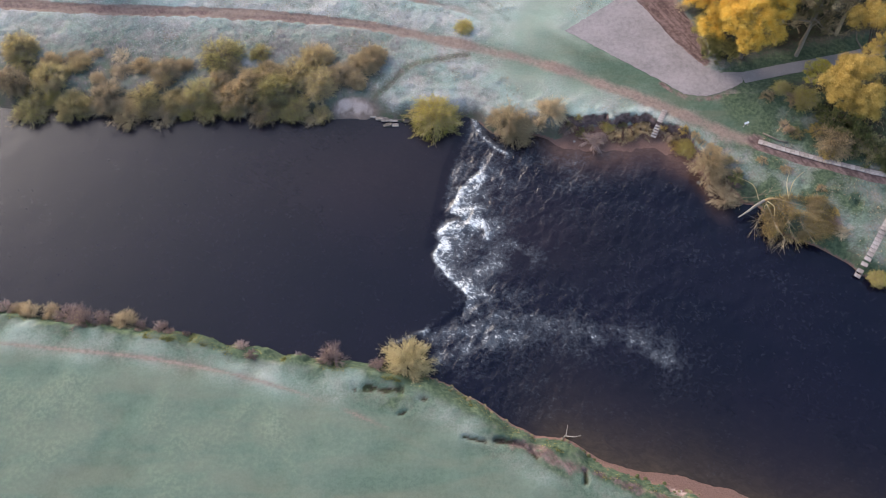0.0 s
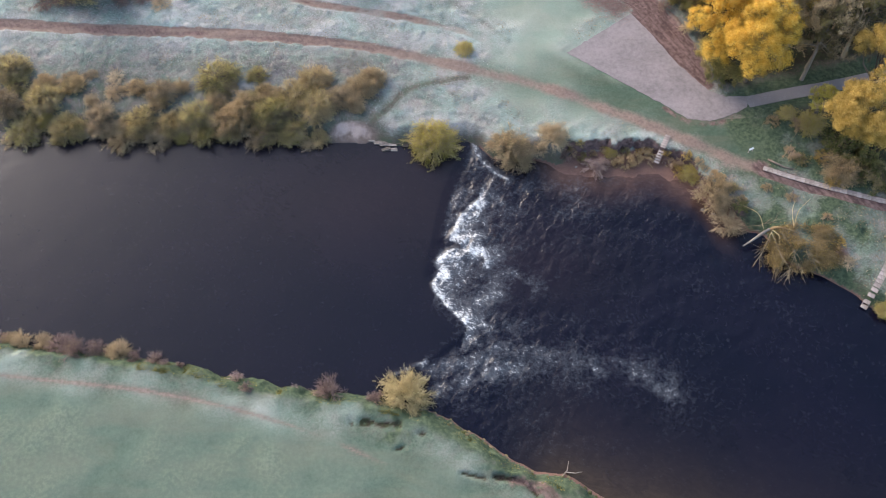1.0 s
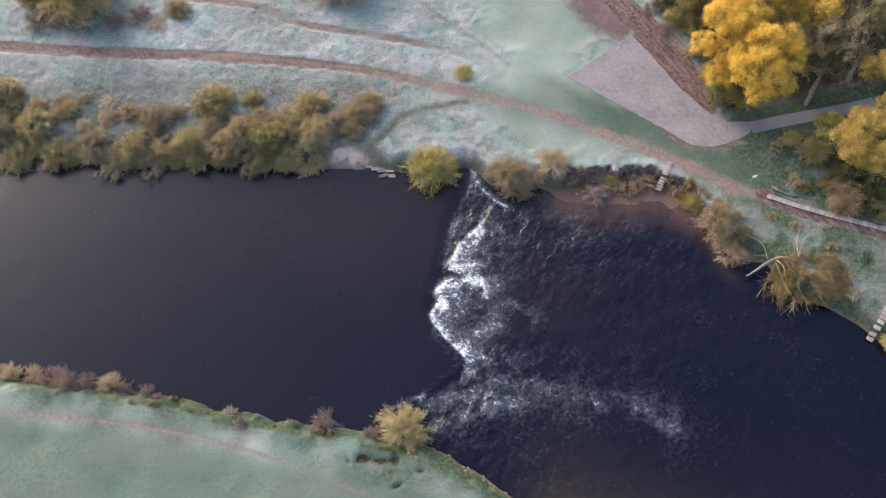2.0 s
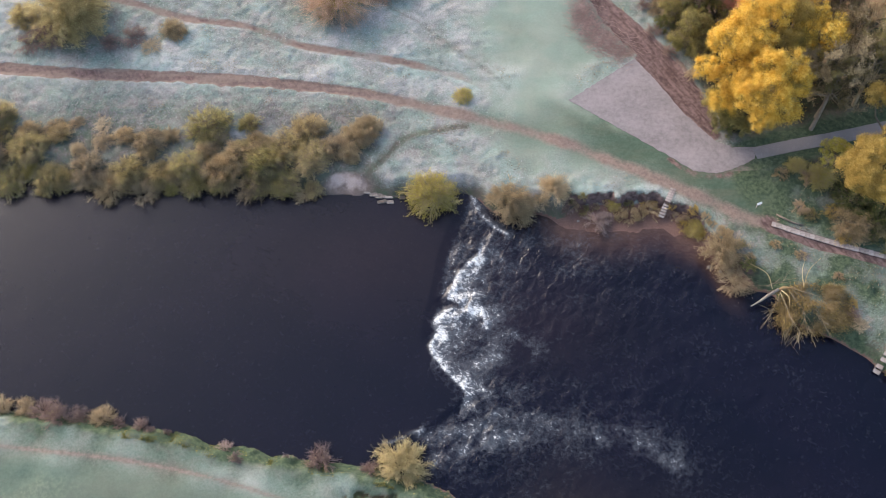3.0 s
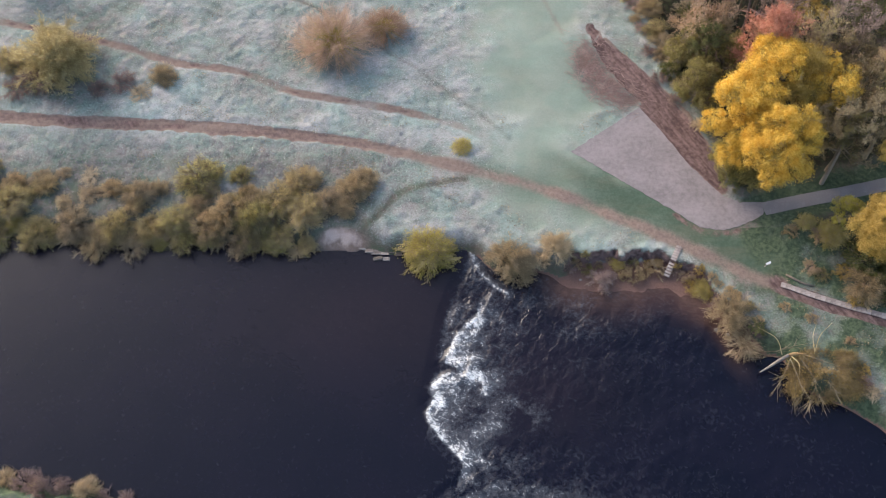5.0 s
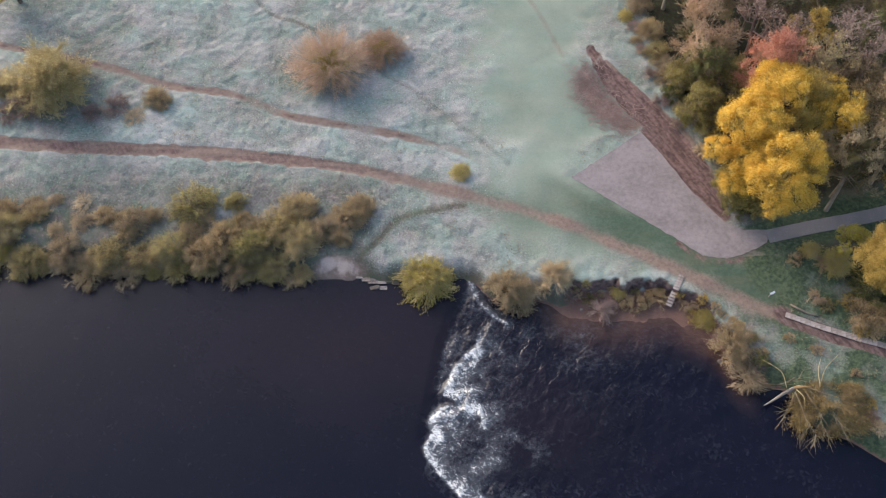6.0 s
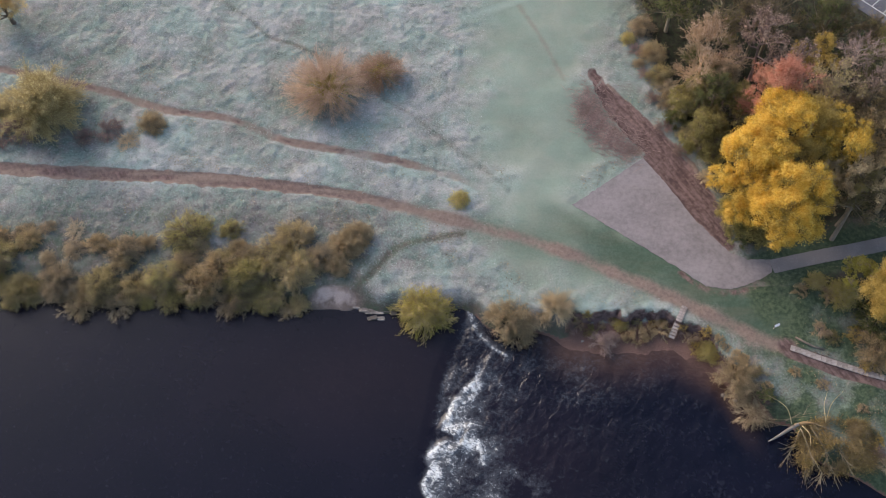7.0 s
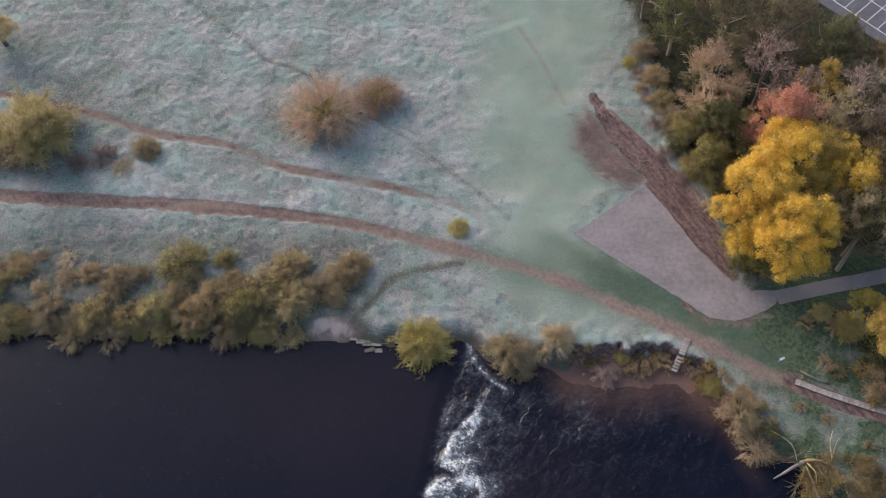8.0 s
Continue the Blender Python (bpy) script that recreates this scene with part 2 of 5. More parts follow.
def water_material():
    m = Mat("river water", 0.09, 0.5)
    m.bsdf.inputs["IOR"].default_value = 1.33
    w = m.node("ShaderNodeSeparateColor")
    m.put(w.inputs[0], m.attr("flow").outputs["Color"])
    foam_glint, chop, shallow = w.outputs
    turn, lay = m.node("ShaderNodeMapping"), m.node("ShaderNodeMapping")
    m.put(turn.inputs["Vector"], m.place)
    turn.inputs["Rotation"].default_value = (0, 0, radians(24))
    m.put(lay.inputs["Vector"], turn.outputs[0])
    lay.inputs["Scale"].default_value = (0.62, 1.1, 1.0)
    small, mid = m.noise(3.0, 6, 0.65, lay.outputs[0], 0.8), m.noise(0.85, 5, 0.62, lay.outputs[0], 1.6)
    murk = m.mix(m.ramp(m.noise(0.07, 3), 0.4, 0.6), (0.0022, 0.0028, 0.0095), (0.0036, 0.0036, 0.0110))
    spot = m.node("ShaderNodeSeparateXYZ")
    m.put(spot.inputs[0], m.place)
    reach_n = m.ramp(m.math("MULTIPLY", spot.outputs[1], 0.01), 0.48, 0.70)
    bed = m.mix(reach_n, m.mix(m.ramp(mid, 0.3, 0.7), (0.048, 0.034, 0.021), (0.070, 0.050, 0.032)), m.mix(m.ramp(mid, 0.3, 0.7), (0.074, 0.040, 0.030), (0.112, 0.064, 0.048)))
    body = m.mix(shallow, murk, bed)
    curl = m.noise(1.9, 4, 0.55, lay.outputs[0], 1.4)

    def ridge(scale, detail, warp, sharp):
        n = m.noise(scale, detail, 0.5, lay.outputs[0], warp)
        return m.math("SUBTRACT", 1.0, m.math("ABSOLUTE", m.math("MULTIPLY", m.math("SUBTRACT", n, 0.5), sharp)), True)

    curdle, clot = m.noise(1.7, 5, 0.7, None, 0.5), m.noise(5.0, 3, 0.6)
    web = ridge(0.85, 3, 1.7, 7.0)
    v = m.math("ADD", m.math("MULTIPLY", m.math("SUBTRACT", web, 0.55), 0.38), m.math("MULTIPLY", m.math("SUBTRACT", curdle, 0.5), 1.7))
    v = m.math("ADD", v, m.math("MULTIPLY", m.math("SUBTRACT", clot, 0.5), 0.55))
    white = m.math("MULTIPLY", m.ramp(m.math("ADD", m.math("MULTIPLY", foam_glint, 0.95), v), 0.52, 1.12), m.ramp(foam_glint, 0.10, 0.30), True)
    # Grey foam veil, which also carries the painted sky sheen of the chop
    veil = m.math("MULTIPLY", m.ramp(m.math("ADD", foam_glint, m.math("MULTIPLY", m.math("SUBTRACT", curdle, 0.5), 1.0)), 0.06, 0.80), 0.62)
    body = m.mix(veil, body, (0.15, 0.165, 0.185))
    m.colour(m.mix(white, body, m.mix(m.ramp(curl, 0.35, 0.6), (0.36, 0.39, 0.41), (0.72, 0.74, 0.74))))
    m.put(m.bsdf.inputs["Roughness"], m.math("MAXIMUM", m.ramp(white, 0.0, 0.6, 0.18, 0.75), m.ramp(chop, 0.0, 0.4, 0.25, 0.16)))
    swung, drawn_out = m.node("ShaderNodeMapping"), m.node("ShaderNodeMapping")
    m.put(swung.inputs["Vector"], m.place)
    swung.inputs["Rotation"].default_value = (0, 0, radians(35))
    m.put(drawn_out.inputs["Vector"], swung.outputs[0])
    drawn_out.inputs["Scale"].default_value = (1.0, 0.62, 1.0)
    ripple = m.math("ADD", m.noise(1.0, 3, 0.5, drawn_out.outputs[0], 0.5), m.math("MULTIPLY", m.noise(0.8, 3, 0.5, None, 0.8), 0.5))
    lift = m.math("ADD", m.math("MULTIPLY", ripple, m.math("ADD", m.math("MULTIPLY", chop, 0.85), 0.014)), m.math("MULTIPLY", small, m.math("ADD", m.math("MULTIPLY", chop, 0.07), 0.012)))
    m.bump(m.math("ADD", lift, m.math("MULTIPLY", white, 0.12)), 0.9, 0.35)
    return m.mat


def speckled(name, dark, light, scale=3.0, rough=0.9, bump=0.4, depth=0.03, patch=0.25):
    m = Mat(name, rough, 0.25)
    v = m.node("ShaderNodeObjectInfo").outputs["Random"]
    k = m.math("ADD", m.math("MULTIPLY", m.noise(scale, 6, 0.68), 0.65), m.math("MULTIPLY", m.noise(scale * 0.12, 4, 0.6), 0.55))
    k = m.math("ADD", k, m.math("MULTIPLY", m.math("SUBTRACT", v, 0.5), patch))
    m.colour(m.mix(m.ramp(k, 0.4, 0.82), dark, light))
    m.bump(m.noise(scale * 2.5, 5, 0.7), bump, depth)
    return m.mat


def leafy(name, dark, mid, light, through_light=0.25, odd=None):
    """Foliage: every leaf its own tone, every plant its own cast."""
    m = Mat(name, 0.75, 0.2)
    isle = m.node("ShaderNodeNewGeometry").outputs["Random Per Island"]
    own = m.node("ShaderNodeObjectInfo").outputs["Random"]
    c = m.mix(m.ramp(isle, 0.0, 0.55), dark, mid)
    c = m.mix(m.ramp(m.math("ADD", m.math("MULTIPLY", isle, 0.55), m.math("MULTIPLY", m.noise(0.9, 3), 0.9)), 0.62, 1.05), c, light)
    if odd:
        c = m.mix(m.ramp(m.math("ADD", own, m.math("MULTIPLY", m.noise(0.35, 2), 0.6)), 0.65, 1.15, 0.0, 0.85), c, odd)
    m.colour(c)
    thin = m.node("ShaderNodeBsdfTranslucent")
    m.put(thin.inputs[0], c)
    both = m.node("ShaderNodeMixShader")
    both.inputs[0].default_value = through_light
    m.t.links.new(m.bsdf.outputs[0], both.inputs[1])
    m.t.links.new(thin.outputs[0], both.inputs[2])
    m.t.links.new(both.outputs[0], m.t.nodes["Material Output"].inputs[0])
    return m.mat


GROUND, RIVER = ground_material(), water_material()
GRAVEL = speckled("compacted gravel", (0.150, 0.132, 0.136), (0.250, 0.222, 0.228), 1.3)
TARMAC = speckled("worn tarmac", (0.20, 0.185, 0.19), (0.29, 0.27, 0.278), 4.0)
DARK_TARMAC = speckled("car park tarmac", (0.075, 0.075, 0.09), (0.13, 0.13, 0.15), 4.0)
PAINT = speckled("road paint", (0.62, 0.62, 0.60), (0.82, 0.82, 0.80), 6.0)
PLANK = speckled("weathered boards", (0.21, 0.175, 0.16), (0.38, 0.33, 0.31), 5.0, patch=0.22)
STONE = speckled("river stone", (0.10, 0.085, 0.075), (0.34, 0.29, 0.26), 2.5, bump=0.8, patch=0.4)
MOSSY = speckled("mossy stone", (0.06, 0.065, 0.022), (0.20, 0.155, 0.085), 2.5, bump=0.8, patch=0.5)
BARK = speckled("bark", (0.07, 0.055, 0.045), (0.20, 0.165, 0.135), 6.0, bump=0.8)
PALE_WOOD = speckled("bare dead wood", (0.19, 0.16, 0.135), (0.39, 0.34, 0.29), 5.0, bump=0.6)
TWIG_TAN = speckled("tan twigs", (0.32, 0.245, 0.16), (0.56, 0.45, 0.31), 3.0, bump=0.0, patch=0.4)
TWIG_PINK = speckled("purple brown twigs", (0.24, 0.165, 0.15), (0.46, 0.34, 0.31), 3.0, bump=0.0, patch=0.4)
TWIG_ROSE = speckled("rose twigs", (0.36, 0.16, 0.11), (0.62, 0.32, 0.22), 3.0, bump=0.0)
TWIG_DARK = speckled("brown twigs", (0.18, 0.14, 0.10), (0.40, 0.32, 0.23), 3.0, bump=0.0)
YELLOW_BARK = speckled("yellow willow bark", (0.30, 0.235, 0.08), (0.50, 0.40, 0.15), 4.0)
TWIG_RUST = speckled("rust twigs", (0.36, 0.23, 0.17), (0.60, 0.44, 0.34), 3.0, bump=0.0)
TWIG_STRAW = speckled("straw twigs", (0.36, 0.28, 0.14), (0.58, 0.48, 0.28), 3.0, bump=0.0)
TWIG_WOOD = speckled("dark woodland twigs", (0.13, 0.10, 0.075), (0.30, 0.24, 0.18), 3.0, bump=0.0)
TWIG_APRICOT = speckled("apricot twigs", (0.38, 0.25, 0.15), (0.66, 0.47, 0.31), 3.0, bump=0.0)
WHITE_PANEL = speckled("white panel", (0.66, 0.67, 0.68), (0.82, 0.82, 0.82), 3.0)
LEAF_OLIVE = leafy("olive willow leaves", (0.40, 0.325, 0.14), (0.60, 0.50, 0.215), (0.74, 0.64, 0.32), 0.6, odd=(0.64, 0.47, 0.27))
LEAF_TAN = leafy("tan leaves", (0.36, 0.265, 0.15), (0.57, 0.44, 0.26), (0.70, 0.58, 0.36), 0.6)
LEAF_YELLOW = leafy("yellow green leaves", (0.32, 0.275, 0.065), (0.54, 0.47, 0.11), (0.70, 0.62, 0.20), 0.55)
LEAF_GOLD = leafy("golden autumn leaves", (0.54, 0.31, 0.045), (0.84, 0.57, 0.10), (0.93, 0.73, 0.22), 0.5)
LEAF_GREEN = leafy("dark green leaves", (0.075, 0.09, 0.033), (0.155, 0.17, 0.062), (0.26, 0.255, 0.10), 0.45)
LEAF_WOOD = leafy("brown woodland leaves", (0.10, 0.078, 0.042), (0.20, 0.158, 0.08), (0.30, 0.235, 0.12), 0.4, odd=(0.19, 0.165, 0.06))
LEAF_MOSS = leafy("moss green leaves", (0.15, 0.135, 0.05), (0.29, 0.25, 0.095), (0.43, 0.36, 0.15), 0.5)
LEAF_BROWN = leafy("brown willow leaves", (0.34, 0.25, 0.145), (0.52, 0.395, 0.235), (0.66, 0.53, 0.33), 0.6)
LEAF_LIME = leafy("moss green willow leaves", (0.34, 0.30, 0.10), (0.54, 0.48, 0.175), (0.70, 0.63, 0.28), 0.6)
LEAF_AMBER = leafy("amber leaves", (0.32, 0.22, 0.06), (0.52, 0.37, 0.105), (0.66, 0.49, 0.17), 0.5)
LEAF_ROSE = leafy("rose autumn leaves", (0.42, 0.17, 0.115), (0.64, 0.30, 0.21), (0.76, 0.42, 0.31), 0.5)
LEAF_STRAW = leafy("straw leaves", (0.46, 0.37, 0.18), (0.66, 0.56, 0.29), (0.78, 0.69, 0.42), 0.6)
LEAF_RUST = leafy("rust twig tips", (0.42, 0.29, 0.21), (0.62, 0.46, 0.36), (0.74, 0.59, 0.48), 0.6)


# ---- mesh helpers ----
def mesh_of(name, verts, quads, material, soft=False):
    me = bpy.data.meshes.new(name)
    verts, quads = np.asarray(verts, np.float32), np.asarray(quads, np.int32)
    me.vertices.add(len(verts))
    me.vertices.foreach_set("co", verts.ravel())
    me.loops.add(quads.size)
    me.loops.foreach_set("vertex_index", quads.ravel())
    me.polygons.add(len(quads))
    me.polygons.foreach_set("loop_start", np.arange(0, quads.size, 4, dtype=np.int32))
    if soft:
        me.polygons.foreach_set("use_smooth", np.ones(len(quads), bool))
    me.update(calc_edges=True)
    me.materials.append(material)
    return me


def part(name, bm, material, parent, label=""):
    """One mesh object under a thing or a part, from a bmesh or a ready mesh."""
    if isinstance(bm, bmesh.types.BMesh):
        me = bpy.data.meshes.new(name)
        bm.to_mesh(me)
        bm.free()
        me.materials.append(material)
    else:
        me = bm
    ob = new(name, me)
    ob.parent = parent
    return tagged(ob, label)


def sheet(xs, ys):
    x, y = np.meshgrid(xs, ys)
    i = np.arange(x.size).reshape(x.shape)
    quads = np.stack([i[:-1, :-1], i[:-1, 1:], i[1:, 1:], i[1:, :-1]], -1).reshape(-1, 4)
    return x, y, quads


def paint(me, name, r, g, b):
    data = np.stack([r, g, b, np.ones_like(r)], -1).astype(np.float32)
    me.attributes.new(name, "FLOAT_COLOR", "POINT").data.foreach_set("color", data.ravel())


def reach(lo, hi, gap, far=2500.0):
    """Even steps between lo and hi, then longer and longer ones to the horizon."""
    out, k = [], gap
    while sum(out) < far:
        k *= 1.5
        out.append(k)
    tail = np.cumsum(out)
    return np.concatenate([lo - tail[::-1], np.arange(lo, hi, gap), hi + tail])


# ---- ground ----
LAND = {}


def land(field, x, y):
    """A field of the finished ground at places of the plan."""
    i = np.clip(np.searchsorted(LAND["xs"], x), 0, len(LAND["xs"]) - 1)
    j = np.clip(np.searchsorted(LAND["ys"], y), 0, len(LAND["ys"]) - 1)
    return LAND[field][j, i]


def build_ground():
    LAND.update(xs=reach(-90, 94, 0.3), ys=reach(24, 174, 0.3))
    x, y, quads = sheet(LAND["xs"], LAND["ys"])
    shape = x.shape
    x, y = x.ravel(), y.ravel()
    z, dn, ds = terrain(x, y)
    inland = np.maximum(dn, ds)
    big, mid, lump = fbm(x, y, 18, 4, 2), fbm(x, y, 4, 3, 3), fbm(x, y, 1.3, 3, 4)
    north = dn > -1
    # worn ground
    d, s = near(x, y, TRACK)
    half = np.interp(s, [0, 0.35, 0.55, 0.75, 0.93, 1], [1.35, 1.25, 0.95, 0.5, 0.55, 0.7])
    edge = d + 0.22 * lump + 0.2 * mid
    dirt = 1 - step(half * np.interp(s, [0, 0.45, 0.6, 1], [0.72, 0.7, 0.2, 0.2]), half * np.interp(s, [0, 0.45, 0.6, 1], [1.3, 1.3, 1.9, 1.9]), edge)
    rut = dirt * np.exp(-((d - half * 0.45) / 0.25) ** 2)
    lane = np.exp(-(d / 3.0) ** 2) * step(0.45, 0.6, s)
    dirt = np.where(s > 0.6, np.minimum(dirt, 1), dirt)
    dirt = dirt * (1 - step(0.48, 0.6, s)) + step(0.48, 0.6, s) * (0.74 + 0.2 * mid) * np.exp(-((d + 0.15 * lump) / 1.6) ** 2)
    lane_core = 0.28 * np.exp(-((d + 0.1 * lump) / 0.55) ** 2) * step(0.5, 0.66, s) * (1 - step(0.82, 0.95, s))
    dirt = np.maximum(dirt, (0.34 + 0.12 * mid) * lane)
    for line, w, k in ((PATH_UP, 0.85, 0.95), (PATH_SPUR, 0.5, 0.30)):
        e, t = near(x, y, line)
        dirt = np.maximum(dirt, k * (1 - step(w * 0.5, w * 1.6, e + 0.15 * lump)) * (0.85 + 0.3 * mid) * np.interp(t, [0, 0.78, 1], [1, 0.85, 0.2]))
    e, t = near(x, y, PATH_N)
    trod = np.maximum(np.interp(t, [0, 0.2, 0.4, 0.55, 1], [0.3, 0.55, 0.85, 0.45, 0.35]) * np.exp(-((e + 0.12 * lump) / 0.42) ** 2), 0.95 * np.exp(-((near(x, y, PATH_SPUR)[0] + 0.12 * lump) / 0.8) ** 2))
    e, t = near(x, y, TRACK_FIELD)
    faint = np.interp(t, [0, 0.1, 0.35, 0.6, 0.72, 0.8, 0.9, 1], [0.8, 0.8, 0.95, 0.75, 0.35, 0.85, 0.5, 0.15])
    dirt = np.maximum(dirt, 0.72 * faint * np.exp(-((e + 0.12 * lump) / 0.5) ** 2))
    field_line = 0.38 * faint * np.exp(-((e + 0.1 * lump) / 0.42) ** 2)
    dirt = np.maximum(dirt, 0.46 * faint * np.exp(-(e / 1.5) ** 2))
    for line, w, k in (([(15.1, 155.4), (18.6, 147.5), (21.8, 138.2)], 0.9, 0.45), ([(21.8, 160.0), (22.7, 149.9), (24.1, 142.4)], 0.5, 0.3)):
        e, t = near(x, y, line)
        dirt = np.maximum(dirt, k * np.exp(-((e + 0.2 * lump) / w) ** 2))
    e, t = near(x, y, MUD_STRIP)
    streak = fbm((x - y * 0.55) * 1.2, (y + x * 0.55) * 0.12, 1.2, 3, 61)
    wide_mud = np.interp(t, [0, 0.17, 0.33, 0.5, 0.8, 1], [0.5, 1.0, 1.9, 2.1, 1.9, 1.0])
    mud = (1 - step(wide_mud, wide_mud + 1.1, e + 0.3 * mid + 0.35 * streak)) * (0.86 + 0.25 * streak)
    mud = np.maximum(mud, 1.0 * np.exp(-((near(x, y, [(34.3, 121.8), (36.6, 118.0), (40.7, 110.4), (44.4, 105.2)])[0] + 0.2 * lump) / 1.25) ** 2))
    rim = np.exp(-((near(x, y, [(29.0, 136.8), (33.3, 131.0), (37.0, 126.2), (39.6, 122.6), (41.6, 118.9), (43.4, 113.6)])[0] + 0.2 * lump) / 0.5) ** 2)
    dirt = np.maximum(dirt, 0.9 * rim)
    f, t = near(x, y, MUD_SIDE)
    mud = np.maximum(mud, (0.52 + 0.35 * lump) * np.exp(-((near(x, y + 0.4, [(36.6, 100.9), (39.9, 98.1), (43.6, 97.4), (46.4, 98.2), (50.2, 100.0)])[0] + 0.25 * lump) / 1.0) ** 2))
    dirt = np.maximum(dirt, (0.30 + 0.45 * streak + 0.3 * lump) * (1 - step(0.5, 4.6, f + 1.2 * mid + 0.8 * streak)))
    dirt = np.maximum(dirt, 0.5 * blob(x, y, 47.2, 100.4, 4.0, 1.0, 8))
    mud = np.maximum(mud, 0.75 * blob(x, y, 43.6, 106.4, 0.9, 1.6, 20))
    e, t = near(x, y, BOARDS)
    mud = np.maximum(mud, 1 - step(0.8, 1.5, near(x, y + 0.7, BOARDS)[0] + 0.2 * mid))
    mud = np.maximum(mud, 0.9 * blob(x, y, 50.2, 88.2, 1.6))
    pond = np.maximum(blob(x, y, -10.9, 47.0, 2.9, 0.75, -5), np.maximum(blob(x, y, -14.4, 47.4, 0.55, 1.0), blob(x, y, -7.9, 46.9, 0.6, 0.8))) * (1 + 0.6 * lump)
    pond = np.maximum(pond, 0.75 * np.maximum(blob(x, y, -4.6, 45.3, 0.8, 0.5), blob(x, y, -7.6, 43.3, 0.9, 0.35, 20)))
    ditch = np.maximum(1.2 * np.exp(-((near(x, y, [(5.4, 39.1), (8.8, 38.4), (10.8, 36.6)])[0] + 0.15 * lump) / 0.38) ** 2), 0.8 * np.exp(-((near(x, y, [(0.9, 39.6), (4.0, 38.8)])[0] + 0.12 * lump) / 0.26) ** 2))
    ditch = np.maximum(ditch, np.exp(-((near(x, y, [(17.3, 34.4), (17.2, 32.8)])[0] + 0.1 * lump) / 0.3) ** 2))
    bare = np.exp(-((near(x, y, [(8.0, 38.2), (11.4, 37.4), (14.4, 35.2), (18.4, 34.2), (24.0, 31.8), (31.0, 29.6)])[0] + 0.5 * lump + 0.4 * mid) / 0.95) ** 2)
    mossy = np.where(ds > 0, (1 - step(2.6, 5.2, ds + 1.2 * mid)) * step(-14, -2, x), 0.0)
    mossy = np.maximum(mossy * (0.75 + 0.5 * mid), 0.9 * blob(x, y, 13.2, 34.6, 3.2, 0.75, -28))
    mossy = np.maximum(mossy, np.where(ds > 0, (0.85 + 0.4 * lump) * (1 - step(1.2, 4.4, ds + 1.2 * mid)), 0.0))
    mossy = np.maximum(mossy, 0.55 * blob(x, y, -9, 45.5, 6, 2.4, -8) * (0.7 + 0.9 * lump))
    mossy = np.maximum(mossy, (0.68 + 0.5 * mid) * step(43, 49, x) * (dn > 0) * (y < 98))
    burrow = blob(x, y, 64.2, 76.0, 0.7, 0.9)
    cliff = step(17, 21, x) * (1 - step(44, 49, x)) * north
    face = step(0.25, 0.6, (-z - 0.15) * (z + 1.55) * 2.2)
    # Shade of undercuts, pond, ditches and burrow, painted through the darkest litter colour
    hollow_shade = np.maximum(np.maximum(np.where(north & (dn > 0.2) & (dn < 7), 0.9 * face * cliff, 0), step(0.40, 0.56, pond + 0.3 * lump * (pond > 0.05))), np.maximum(step(0.3, 0.7, ditch + 0.2 * lump * (ditch > 0.05)), step(0.3, 0.6, burrow)))
    mud = np.maximum(mud, np.where(north & (dn > 0.2) & (dn < 7), 0.95 * step(0.1, 0.5, face) * cliff, 0))
    mud = np.maximum(mud, np.maximum(0.4 * np.clip(ditch, 0, 1), 0.62 * bare))
    e, t = near(x, y, PATH_UP)
    mud = np.maximum(mud, (0.50 + 0.35 * lump) * np.exp(-((e + 0.1 * lump) / 0.6) ** 2) * np.interp(t, [0, 0.75, 1], [1, 0.8, 0.2]))
    mossy = np.clip(mossy, 0, 1) * (1 - np.clip(ditch, 0, 1))
    mud = np.maximum(mud, np.clip(dirt, 0, 1) * (0.75 + 0.5 * mid) * np.maximum(blob(x, y, -58, 121.2, 8, 1.6, -5), 0.8 * blob(x, y, -44, 120.1, 4, 0.8, -5)))
    wet = np.clip(dirt, 0, 1) * step(0.35, 0.5, 1 - s) * np.clip(0.30 + 1.2 * fbm(x * 0.12, y * 1.1, 1.4, 3, 95), 0, 0.5)
    mud = np.maximum(mud, wet)
    sand = np.where(dn > -4, cliff * (1 - step(-1.75, -1.4, z)), 0.0)
    dirt = np.maximum(dirt, 1.3 * blob(x, y, -15.6, 97.8, 4.0, 1.9, -6))
    sand = np.maximum(sand, np.where(ds > -4, step(18, 26, x + 3 * mid) * (1 - step(-1.9, -1.35, z + 0.5 * lump)), 0.0))
    sand = np.maximum(sand, 0.8 * (z < -2.0))
    # cover
    turf = np.where(ds > 0, step(5.5, 9, ds), 0.0)
    e, t = near(x, y, [(20, 165), (17, 140), (18, 126), (16, 114), (26, 106)])
    turf = np.maximum(turf, 1 - step(0.5, 17, e + 2.5 * mid + 7.0 * big))
    e, t = near(x, y, [(14, 112), (22, 108.2), (34, 101.5), (44, 95), (49, 92.5)])
    lush = (1 - step(0.5, 6.0, e + 1.2 * mid)) * step(10, 30, x + 2 * mid)
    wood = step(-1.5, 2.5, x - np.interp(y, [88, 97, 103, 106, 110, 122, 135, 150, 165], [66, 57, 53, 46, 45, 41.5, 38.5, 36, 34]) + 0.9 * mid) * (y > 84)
    rough = np.clip(1 - turf - lush, 0.05, 1)
    rough = np.where(ds > 0, rough * 0.32, rough)
    frost = 0.50 + 0.16 * big + 0.14 * mid + 0.12 * blob(x, y, -20, 130, 30, 24)
    frost = np.where(turf > 0.01, frost * (1 - turf) + turf * (np.where(ds > 0, 0.26 + 0.05 * big, 0.52 + 0.07 * big) + 0.04 * mid), frost)
    frost = np.where(ds > 0, np.maximum(frost - 0.22 * (1 - turf), 0.16), frost)
